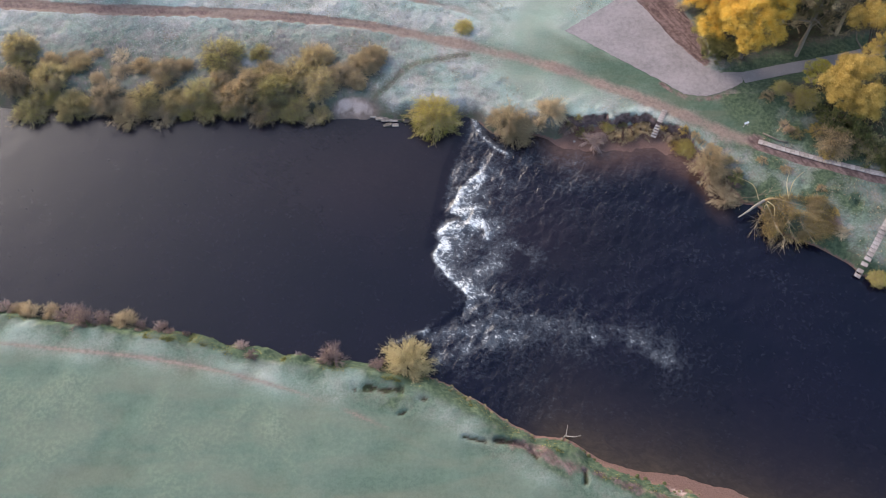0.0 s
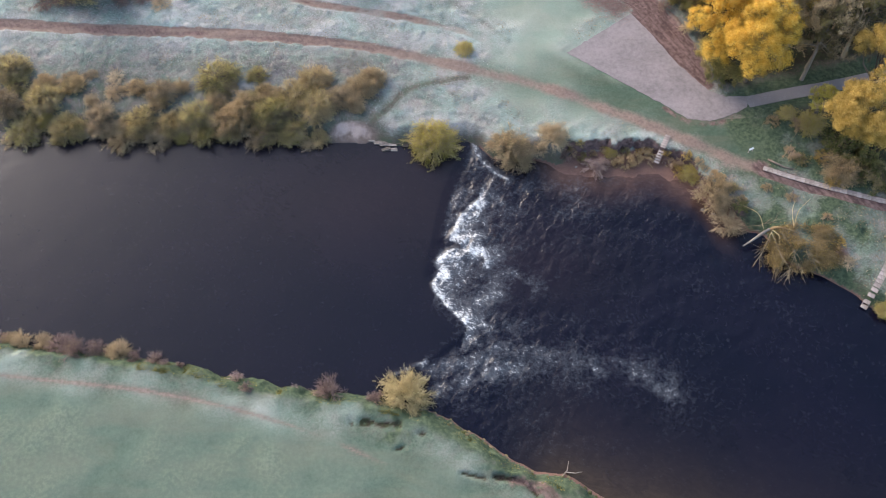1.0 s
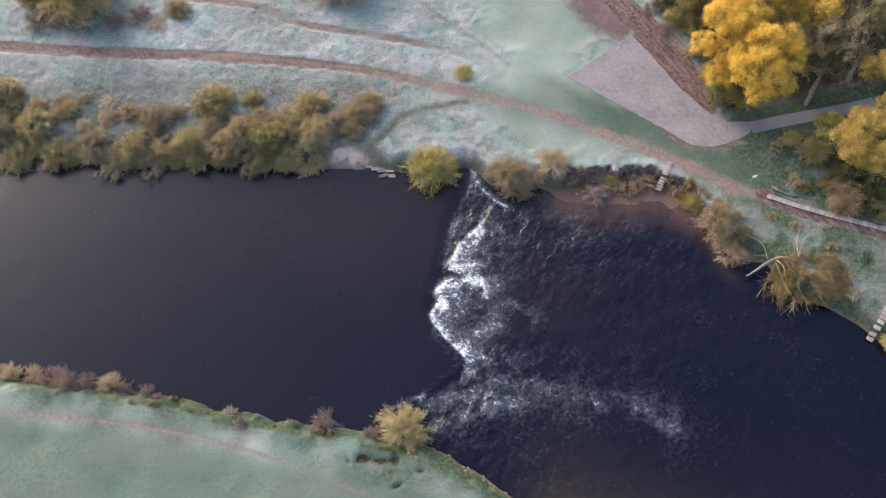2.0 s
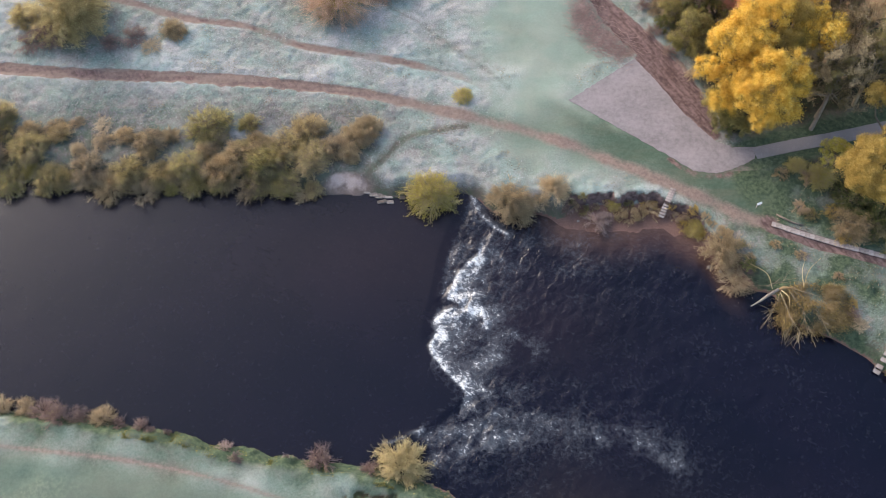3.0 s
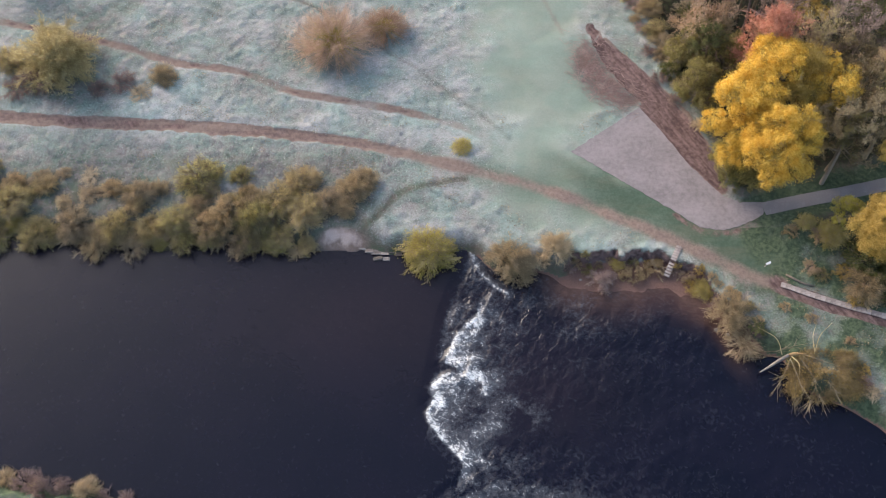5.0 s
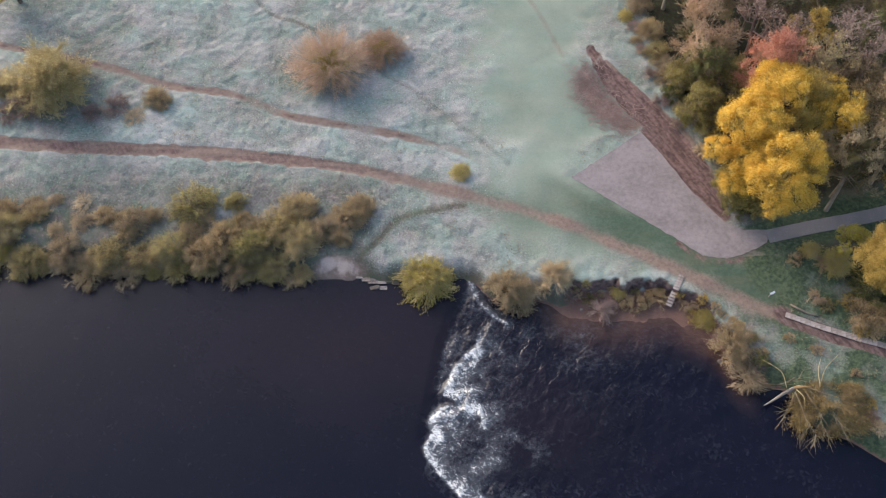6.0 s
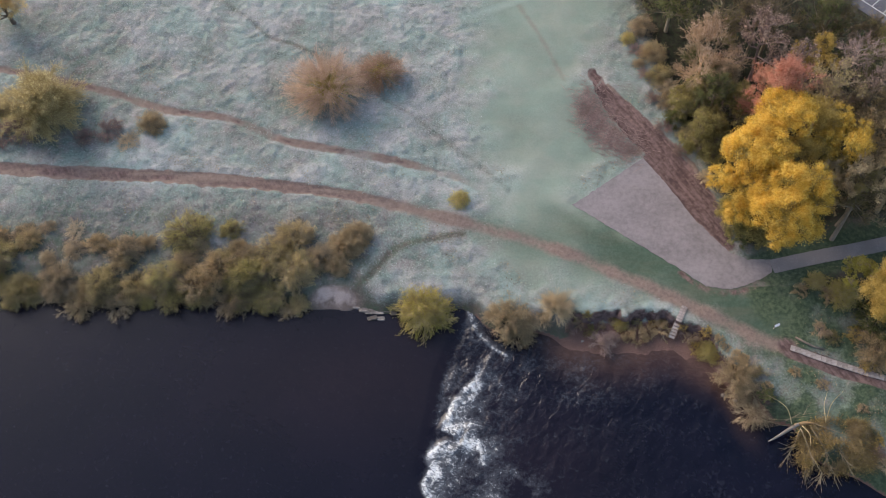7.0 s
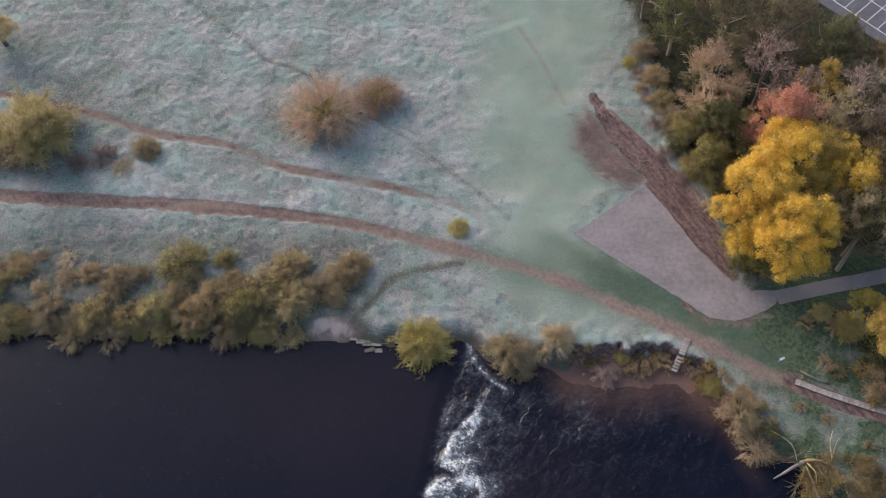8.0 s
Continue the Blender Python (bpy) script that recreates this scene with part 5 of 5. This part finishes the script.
shrubs_along("bare", [(53.0, 130.0, 3.2), (48.0, 133.4, 3.0), (60.5, 137.0, 3.0), (66.0, 134.6, 3.2), (56.0, 112.6, 3.0)], 1.1)
for i, (tx, ty, tz, tr, wd, lf, cv) in enumerate(((46.5, 139.6, 9.0, 4.2, TWIG_WOOD, LEAF_WOOD, 0.25), (56.0, 130.4, 12.0, 3.8, TWIG_PINK, LEAF_RUST, 0.1), (67.6, 126.0, 11.5, 4.2, TWIG_PINK, LEAF_RUST, 0.08),
                                                  (52.6, 141.6, 11.0, 4.2, TWIG_WOOD, LEAF_WOOD, 0.3), (66.0, 117.0, 10.5, 4.0, TWIG_TAN, LEAF_WOOD, 0.4), (72.0, 137.0, 9.5, 4.0, TWIG_WOOD, LEAF_WOOD, 0.3),
                                                  (44.2, 128.4, 8.0, 3.2, TWIG_WOOD, LEAF_GREEN, 0.5), (61.6, 108.8, 9.5, 3.6, TWIG_WOOD, LEAF_WOOD, 0.4))):
    branching("slender_tree", 170 + i, (tx, ty - 0.6), (tx, ty, tz), tr * 1.15, TWIG_DARK, wd, lf, int(cv * 12000), trunk_r=0.24, label="slender half-bare tree crowded in the wood", group="slender trees")
# west meadow
willow = shrub("pale_willow", 151, 150, 5200, 26000, 0.024, TWIG_STRAW, LEAF_STRAW, low=0.05, high=1.4, lumps=26, spread=0.34)
willow.matrix_basis = pose(-66.0, 133.8, ground_z(-66.0, 133.8) - 0.1, 8, -8, 0) @ Matrix.Diagonal((7.2, 7.2, 6.8, 1))
tagged(willow, "pale straw-coloured willow tree in the meadow", "tree", "meadow willows")
tree("pale_willow", 152, (-75.8, 154.0), lobed(152, -76.5, 155.5, 4.0, 5.0, 7), TWIG_TAN, LEAF_OLIVE, cover=0.8, label="olive willow tree at the meadow's far side", group="meadow willows")
shrubs_along("bare", [(-69.5, 130.5, 4.0), (-73.0, 129.0, 3.0), (-58.5, 128.6, 2.2)], 0.8)
shrubs_along("olive", [(-74.5, 135.0, 3.6)])


# ---- steps, boards, small built things ----
def box(size, bevel=0.0):
    bm = bmesh.new()
    bmesh.ops.create_cube(bm, size=1.0)
    bmesh.ops.scale(bm, vec=size, verts=bm.verts)
    if bevel:
        bmesh.ops.bevel(bm, geom=bm.edges, offset=bevel, segments=1, affect="EDGES")
    return bm


def tube(points, radii, sides=7):
    """A bent tapered rod as one closed mesh."""
    bm = bmesh.new()
    p = [Vector(v) for v in points]
    rings = []
    for i, (c, r) in enumerate(zip(p, radii)):
        d = (p[min(i + 1, len(p) - 1)] - p[max(i - 1, 0)]).normalized()
        u = d.cross(Vector((0, 0, 1)) if abs(d.z) < 0.9 else Vector((1, 0, 0))).normalized()
        w = d.cross(u)
        rings.append([bm.verts.new(c + (u * math.cos(2 * math.pi * k / sides) + w * math.sin(2 * math.pi * k / sides)) * r) for k in range(sides)])
    for a, b in zip(rings, rings[1:]):
        for k in range(sides):
            bm.faces.new((a[k], a[(k + 1) % sides], b[(k + 1) % sides], b[k]))
    bm.faces.new(rings[0][::-1])
    bm.faces.new(rings[-1])
    for f in bm.faces:
        f.smooth = True
    return bm


def board_steps(name, top, foot, z_top, z_foot, count, width, label):
    """Timber steps down a bank: treads on two stringers."""
    thing = new(name)
    a, b = Vector((*top, z_top)), Vector((*foot, z_foot))
    way = (b - a) / (count - 1)
    flat = Vector((way.x, way.y, 0))
    turn = math.degrees(math.atan2(flat.y, flat.x))
    rng = random.Random(count)
    for i in range(count):
        c = a + way * i
        c.z = max(c.z, ground_z(c.x, c.y) + 0.06)
        t = part("tread", box((flat.length * 0.90, width * rng.uniform(0.95, 1.04), 0.09), 0.012), PLANK, thing)
        t.matrix_basis = pose(c.x, c.y, c.z, rng.uniform(-1.5, 1.5), rng.uniform(-1.5, 1.5), turn + rng.uniform(-2, 2))
    side = Vector((-flat.y, flat.x, 0)).normalized() * width * 0.42
    for k in (-1, 1):
        part("stringer", tube([a + side * k - Vector((0, 0, 0.16)), b + side * k - Vector((0, 0, 0.16))], [0.08, 0.08], 4), PLANK, thing)
    return tagged(thing, label, "steps")


board_steps("timber_steps", (36.25, 94.75), (34.1, 90.7), 0.05, -1.45, 11, 0.92, "short weathered timber steps down to the sandy river edge")
board_steps("fishing_steps", (70.5, 76.0), (61.8, 63.9), 0.05, -1.9, 20, 1.0, "long weathered timber steps down the bank into the river")

boardwalk = new("boardwalk")
line = smooth(BOARDS, 14)
gone = np.concatenate([[0], np.cumsum(np.linalg.norm(np.diff(line, axis=0), axis=1))])
rng = random.Random(3)
for k in np.arange(0.3, gone[-1], 0.74):
    cx, cy = np.interp(k, gone, line[:, 0]), np.interp(k, gone, line[:, 1])
    ex, ey = np.interp(k + 0.3, gone, line[:, 0]), np.interp(k + 0.3, gone, line[:, 1])
    ob = part("slab", box((0.71, 0.88 + rng.uniform(-0.05, 0.05), 0.10), 0.015), PLANK, boardwalk)
    ob.matrix_basis = pose(cx, cy, ground_z(cx, cy) + 0.13, rng.uniform(-1.5, 1.5), rng.uniform(-1.5, 1.5), math.degrees(math.atan2(ey - cy, ex - cx)) + rng.uniform(-2.5, 2.5))
tagged(boardwalk, "walkway of separate pale weathered slabs over muddy ground", "walkway")

sign = new("information_board")
sign.location = (49.1, 91.2, ground_z(49.1, 91.2))
for k in (-0.4, 0.4):
    o = part("post", box((0.09, 0.09, 0.9), 0.01), PLANK, sign)
    o.matrix_basis = pose(k * 0.9, k * 0.4, 0.45)
o = part("panel", box((0.85, 0.30, 0.04), 0.008), WHITE_PANEL, sign, "tilted white panel")
o.matrix_basis = pose(0, 0, 0.92, 25, 0, 24)
f = part("frame", box((0.91, 0.35, 0.025), 0.006), PLANK, o)
f.matrix_basis = pose(0, 0, -0.034)
tagged(sign, "small lectern sign with a blank white panel", "sign")

log = new("edging_log", None)
pts = [(51.6, 89.6, 0), (52.8, 88.7, 0), (54.0, 88.0, 0), (55.4, 87.6, 0)]
part("trunk", tube([(x, y, ground_z(x, y) + 0.12) for x, y, _ in pts], [0.15, 0.19, 0.17, 0.11]), BARK, log)
tagged(log, "grey weathered log lying in frosted grass", "log")

drift = new("driftwood")
part("branch", tube([(14.6, 39.4, -1.95), (15.3, 40.1, -1.72), (15.6, 41.4, -1.6)], [0.11, 0.09, 0.03]), PALE_WOOD, drift)
part("branch", tube([(15.2, 39.9, -1.8), (16.4, 39.7, -1.7), (17.4, 39.9, -1.75)], [0.10, 0.07, 0.03]), PALE_WOOD, drift)
tagged(drift, "pale forked driftwood caught at the river bank", "driftwood")


# ---- car park ----
def car_park():
    along, across = Vector((0.66, -0.75, 0)).normalized(), Vector((0.75, 0.66, 0)).normalized()
    m0 = Vector((73.3, 158.6, 0))
    corner = lambda a, c: tuple((m0 + along * a + across * c)[:2])
    lot = slab_of("car_park", [corner(-26, -2.2), corner(24, -2.2), corner(24, 30), corner(-26, 30)], 0.02, 0.15, DARK_TARMAC)
    tagged(lot, "grey tarmac car park with white painted bays behind the trees", "car park", kind="structure")
    turn = math.degrees(math.atan2(along.y, along.x))

    def mark(a, c, la, lc):
        o = part("painted_line", box((la, lc, 0.008)), PAINT, lot)
        p = m0 + along * a + across * c
        o.matrix_basis = pose(p.x, p.y, 0.026, 0, 0, turn)

    for c in (0, 4.8, 16.0, 20.8):
        mark(0, c, 40, 0.12)
    for i in range(-8, 9):
        mark(i * 2.3, 4.8, 0.11, 9.4)
        mark(i * 2.3, 18.4, 0.11, 4.7)


car_park()


# ---- stones ----
def stone_mesh(seed):
    rng = np.random.default_rng(seed)
    bm = bmesh.new()
    bmesh.ops.create_icosphere(bm, subdivisions=2, radius=1)
    cut = rng.normal(0, 1, (5, 3))
    cut /= np.linalg.norm(cut, axis=1)[:, None]
    for v in bm.verts:
        p = np.array(v.co)
        for c in cut:
            over = p @ c - 0.72
            if over > 0:
                p = p - c * over * 0.8
        v.co = Vector(p * (1 + 0.06 * math.sin(5 * p[0] + seed) + 0.05 * math.sin(7 * p[1] - seed)))
    return bm


STONES = []
for i in range(6):
    b = stone_mesh(80 + i)
    me = bpy.data.meshes.new("stone")
    b.to_mesh(me)
    b.free()
    STONES.append(me)
SLABS = []
for i in range(4):
    pick = random.Random(400 + i)
    b = bmesh.new()
    bmesh.ops.create_cube(b, size=1.0)
    for v in b.verts:
        v.co = Vector((v.co.x * 2 * pick.uniform(0.75, 1.1), v.co.y * 2 * pick.uniform(0.7, 1.1), v.co.z * pick.uniform(0.8, 1.1)))
    bmesh.ops.bevel(b, geom=b.edges, offset=0.10, segments=2, affect="EDGES")
    me = bpy.data.meshes.new("slab_stone")
    b.to_mesh(me)
    b.free()
    me.materials.append(STONE)
    SLABS.append(me)
MOSS_STONES = [me.copy() for me in STONES]
for a, b in zip(STONES, MOSS_STONES):
    a.materials.append(STONE)
    b.materials.append(MOSSY)


def stone(kind, x, y, r, flat, rng, label, group, z=None, long=1.0):
    ob = new("bank_stone", rng.choice(kind))
    z = ground_z(x, y) if z is None else z
    ob.matrix_basis = pose(x, y, z + r * flat * 0.2, rng.uniform(-8, 8), rng.uniform(-8, 8), rng.uniform(0, 360) if long == 1 else rng.uniform(-12, 12)) @ Matrix.Diagonal((r * long, r, r * flat, 1))
    return tagged(ob, label, "stone", group)


rng = random.Random(12)
for x, y, r, lg in ((-11.6, 96.3, 0.42, 1.7), (-10.5, 96.0, 0.46, 1.9), (-9.2, 95.9, 0.40, 1.8), (-8.0, 96.1, 0.44, 1.6), (-10.2, 94.9, 0.36, 2.2), (-8.9, 94.8, 0.32, 1.8),
                    (-7.0, 95.6, 0.34, 1.5), (-12.6, 96.9, 0.36, 1.4), (-6.2, 96.3, 0.3, 1.3)):
    stone(SLABS, x, y, r * rng.uniform(0.85, 1.15), 0.8, rng, "flat pale ledge stone at the river's edge", "ledge stones", z=-1.85, long=lg)
for x, y, r in ((40.6, 81.7, 0.75), (42.0, 80.9, 0.5), (21.0, 90.6, 0.55), (22.0, 91.2, 0.4)):
    stone(STONES, x, y, r * 0.7, 0.4, rng, "brown rounded stone at the shallow sandy margin", "margin stones", z=-2.2)
for i in range(90):
    x = rng.uniform(-5, 33)
    y = float(south_shore(np.array([x]))[0]) + rng.uniform(-0.9, 0.4)
    stone(MOSS_STONES, x, y, rng.uniform(0.12, 0.36), rng.uniform(0.35, 0.6), rng, "mossy yellow-brown stone along the river bank", "mossy bank stones")


# ---- fallen willow ----
def fallen_willow():
    rng = np.random.default_rng(9)
    thing = new("fallen_willow")
    head = np.array([49.3, 76.3, 0.7])
    part("trunk", tube([(45.4, 74.6, -1.5), (46.6, 75.1, -0.9), (48.0, 75.8, -0.1), tuple(head)], [0.09, 0.17, 0.24, 0.24]), PALE_WOOD, thing, "split pale trunk fallen towards the water")
    part("stump", tube([tuple(head - [0.2, 0, 0.9]), tuple(head + [0.7, 0.1, 0.1]), tuple(head + [1.6, 0.0, 0.25]), tuple(head + [2.6, -0.1, 0.2])], [0.36, 0.26, 0.16, 0.08]), STUMP_WOOD, thing, "torn orange-brown stump")
    for line, thick in (([(49.3, 75.6, 0.9), (49.8, 73.8, 0.7), (50.5, 70.8, 0.0), (49.2, 69.2, -0.9)], 0.13), ([(50.3, 71.8, 0.3), (51.3, 69.8, -0.2), (51.0, 68.2, -0.9)], 0.09),
                        ([(50.6, 76.2, 0.8), (52.0, 72.6, 1.0), (52.4, 69.6, 0.0), (53.2, 68.0, -0.6)], 0.10), ([(51.0, 76.2, 0.9), (53.6, 73.0, 1.3), (55.0, 70.0, 0.4)], 0.09),
                        ([(51.4, 76.2, 0.9), (55.0, 74.4, 1.5), (58.4, 73.2, 0.7)], 0.09), ([(45.4, 77.2, 0.1), (47.4, 76.9, 0.7), (50.6, 77.7, 0.9)], 0.10),
                        ([(48.9, 76.2, 0.6), (47.2, 76.3, 0.2), (45.6, 77.0, -0.3)], 0.08), ([(49.5, 75.9, 0.6), (48.3, 73.6, 0.1), (47.4, 72.2, -0.9)], 0.07)):
        part("limb", tube(line, [0.62 * thick * (1 - 0.75 * i / (len(line) - 1)) for i in range(len(line))], 6), LIMB_WOOD, thing)
        p = np.array(line[-2:] if len(line) < 4 else line[-3:])
        k = 16
        base = p[0] + (p[-1] - p[0]) * rng.uniform(0, 1, (k, 1)) + rng.normal(0, 0.05, (k, 3))
        out = (p[-1] - p[0]) / np.linalg.norm(p[-1] - p[0]) + rng.normal(0, 0.55, (k, 3))
        tips = base + out * rng.uniform(0.6, 1.9, (k, 1))
        tips[:, 2] = np.maximum(tips[:, 2], -1.7)
        part("branchlets", mesh_of("branchlets", *prisms(base, tips, 0.035, 0.012), LIMB_WOOD), LIMB_WOOD, thing)
    for line in ([(53.0, 76.4, 0.8), (52.7, 78.4, 2.2), (53.4, 80.2, 2.6)], [(52.9, 76.3, 0.8), (53.8, 78.6, 2.1), (55.8, 80.4, 2.5)], [(48.3, 76.3, 0.8), (47.6, 78.4, 1.8), (45.5, 80.5, 1.2)], [(49.6, 76.0, 0.8), (50.2, 74.6, 1.4), (50.0, 73.0, 1.3)]):
        arc = smooth(line, 5)
        part("limb", tube([tuple(v) for v in arc], list(np.linspace(0.065, 0.018, len(arc))), 5), TWIG_STRAW, thing, "long arching yellow limb")
    # the tangle of twigs round the broken crown
    n = 7500
    a, q = rng.uniform(0, 2 * math.pi, n), np.sqrt(rng.uniform(0, 1, n))
    lump = fbm(np.cos(a) * q * 5, np.sin(a) * q * 5, 2.0, 3, 77)
    px, py = 54.4 + np.cos(a) * q * 5.2, 73.3 + np.sin(a) * q * 3.9
    px, py = px + (0.9 * fbm(px, py, 2.4, 2, 78)), py + 0.9 * fbm(px + 30, py, 2.4, 2, 79)
    pz = np.maximum(land("z", px, py), -1.7) + rng.uniform(0.1, 1, n) * (1.5 + 1.2 * lump) * (1.15 - q * q)
    keep = lump + rng.uniform(-0.3, 0.3, n) > -0.12
    c = np.stack([px, py, pz], -1)[keep]
    way = (c - [53.5, 75.6, 0.2]) * [0.19, 0.19, 0.1] + rng.normal(0, 0.42, c.shape)
    h = rng.uniform(0.3, 1.0, (len(c), 1))
    s, e = c - way * h, c + way * h
    s[:, 2], e[:, 2] = np.maximum(s[:, 2], -1.8), np.maximum(e[:, 2], -1.8)
    part("twig_mass", mesh_of("twig_mass", *prisms(s, e, 0.024, 0.010), TWIG_OCHRE), TWIG_OCHRE, thing)
    m = 3800
    pick = rng.integers(0, len(e), m)
    f = e[pick] + rng.normal(0, 0.22, (m, 3))
    f[:, 2] = np.maximum(f[:, 2], -1.7)
    part("foliage", mesh_of("foliage", *leaves(f, way[pick], 0.10, rng), LEAF_YELLOW_TAN), LEAF_YELLOW_TAN, thing)
    tagged(thing, "collapsed willow with split pale trunk and yellowing twigs", "tree")


STUMP_WOOD = speckled("torn orange wood", (0.13, 0.075, 0.035), (0.31, 0.21, 0.11), 5.0)
LIMB_WOOD = speckled("dry grey-tan limbs", (0.10, 0.08, 0.05), (0.27, 0.22, 0.145), 5.0)
TWIG_OCHRE = speckled("ochre twigs", (0.15, 0.105, 0.05), (0.36, 0.27, 0.14), 1.2, bump=0.0)
LEAF_YELLOW_TAN = leafy("yellowing willow leaves", (0.12, 0.085, 0.025), (0.29, 0.205, 0.065), (0.46, 0.34, 0.12))
fallen_willow()
shrubs_along("scrub", [(57.6, 75.6, 1.7), (59.6, 74.4, 1.5), (47.0, 75.6, 1.1), (48.2, 74.2, 1.0), (54.0, 82.6, 1.2), (50.6, 84.6, 1.1), (58.8, 79.0, 1.2)], 0.6)
plant("green", 46.0, 81.0, 1.4, 0.6)
plant("yellow", 64.8, 63.2, 1.9, 0.6)
for x, y, r in ((-51.3, 127.2, 2.6), (-57.0, 110.4, 2.2)):
    ob = plant("grey", x, y, r, 0.35, label="low heap of dead brushwood lying in the grass")


# ---- grass: tussocks and bank fringe ----
def scatter(name, seed, count, area, keep, size, material, label, sink=0.0, up=0.6):
    """Grass sprays over a stretch of the plan, where keep() lets them stand."""
    rng = np.random.default_rng(seed)
    x, y = rng.uniform(area[0], area[1], count), rng.uniform(area[2], area[3], count)
    ok = keep(x, y, rng)
    x, y = x[ok], y[ok]
    c = np.stack([x, y, land("z", x, y) + size * 0.25 - sink], -1)
    out = rng.normal(0, 0.6, c.shape) + [0, 0, up]
    ob = new(name, mesh_of(name, *leaves(c, out, size, rng, 0.3), material))
    return tagged(ob, label, "grass", kind="stuff")


FROST_GRASS = leafy("frosted grass blades", (0.20, 0.225, 0.195), (0.32, 0.345, 0.315), (0.48, 0.495, 0.475), 0.25)
FRINGE = leafy("yellow green bank grass", (0.05, 0.062, 0.018), (0.15, 0.145, 0.04), (0.34, 0.29, 0.10), 0.3)


def on_rough(x, y, rng):
    tuft = fbm(x, y, 1.1, 2, 71) * 0.5 + 0.5
    k = land("rough", x, y) * np.clip(land("frost", x, y) + 0.2, 0, 1) * (1 - np.clip(land("worn", x, y) * 1.6, 0, 1)) * (land("inland", x, y) > 2.0) * np.clip((land("rough", x, y) - 0.2) * 1.5, 0, 1) * (1 - np.clip(land("wood", x, y), 0, 1))
    return rng.uniform(0, 1, x.shape) < k * np.clip(tuft * 1.4 - 0.1, 0.1, 1)


def on_edge(x, y, rng):
    d = land("inland", x, y)
    return (d > -0.1) & (d < 1.8 + fbm(x, y, 3, 2, 72)) & (rng.uniform(0, 1, x.shape) < 0.8 * np.clip(0.6 + 1.3 * fbm(x, y, 2.2, 3, 73), 0, 1)) & (land("worn", x, y) < 0.6)


scatter("grass_tussocks", 201, 230000, (-85, 46, 92, 172), on_rough, 0.15, FROST_GRASS, "rough tussocky meadow grass white with frost")
scatter("grass_fringe", 202, 800000, (-80, 40, 30, 66), on_edge, 0.14, FRINGE, "yellow-green mossy grass along the lip of the river bank")


def litter_sticks(name, seed, count, line, spread, length, material, label):
    """Thin cut sticks strewn over the ground along a line."""
    rng = np.random.default_rng(seed)
    p = smooth(line, 8)
    c = p[rng.integers(0, len(p), count)] + rng.normal(0, spread, (count, 2))
    a = rng.normal(radians(-40), 0.7, count)
    h = rng.uniform(0.3, 1.0, count) * length / 2
    d = np.stack([np.cos(a) * h, np.sin(a) * h], -1)
    s, e = c - d, c + d
    s3 = np.column_stack([s, land("z", s[:, 0], s[:, 1]) + rng.uniform(0.02, 0.12, count)])
    e3 = np.column_stack([e, land("z", e[:, 0], e[:, 1]) + rng.uniform(0.05, 0.35, count)])
    ob = new(name, mesh_of(name, *prisms(s3, e3, 0.03, 0.015), material))
    return tagged(ob, label, "brushwood", kind="stuff")


litter_sticks("cut_brushwood", 301, 1500, [(25.2, 135), (26.0, 130), (28.0, 126), (31.5, 123)], 1.5, 2.2, TWIG_PINK, "brown cut brushwood strewn beside the muddy strip")

DEAD_STEM = leafy("mauve dead stems", (0.16, 0.135, 0.145), (0.27, 0.235, 0.25), (0.38, 0.345, 0.365), 0.2)


def on_brush(x, y, rng):
    k = np.exp(-((y - 111.5 + 3 * fbm(x, y, 9, 2, 81)) / 5) ** 2) * (1 - np.clip(land("worn", x, y) * 1.8, 0, 1)) * np.clip(0.55 + 0.8 * fbm(x, y, 4, 3, 82), 0, 1)
    return rng.uniform(0, 1, x.shape) < k


scatter("dead_stems", 203, 26000, (-86, -6, 102, 119), on_brush, 0.17, DEAD_STEM, "mauve-brown dead stems standing in the frosted bank grass", up=0.3)

DRY_GRASS = leafy("dry straw grass", (0.12, 0.085, 0.05), (0.27, 0.20, 0.12), (0.42, 0.335, 0.22), 0.2)


def on_dry(x, y, rng):
    spot = fbm(x, y, 5, 3, 91) + 0.45 * step(48, 52, x) * (y < 94) - 0.45
    k = np.clip(spot * 2.2, 0, 1) * (1 - np.clip(land("worn", x, y) * 1.8, 0, 1)) * (land("inland", x, y) > 0.8) * (land("rough", x, y) > 0.3)
    return rng.uniform(0, 1, x.shape) < k * 0.55


scatter("dry_grass", 204, 120000, (-60, 72, 62, 150), on_dry, 0.16, DRY_GRASS, "patches of dry straw-coloured grass among the frost")
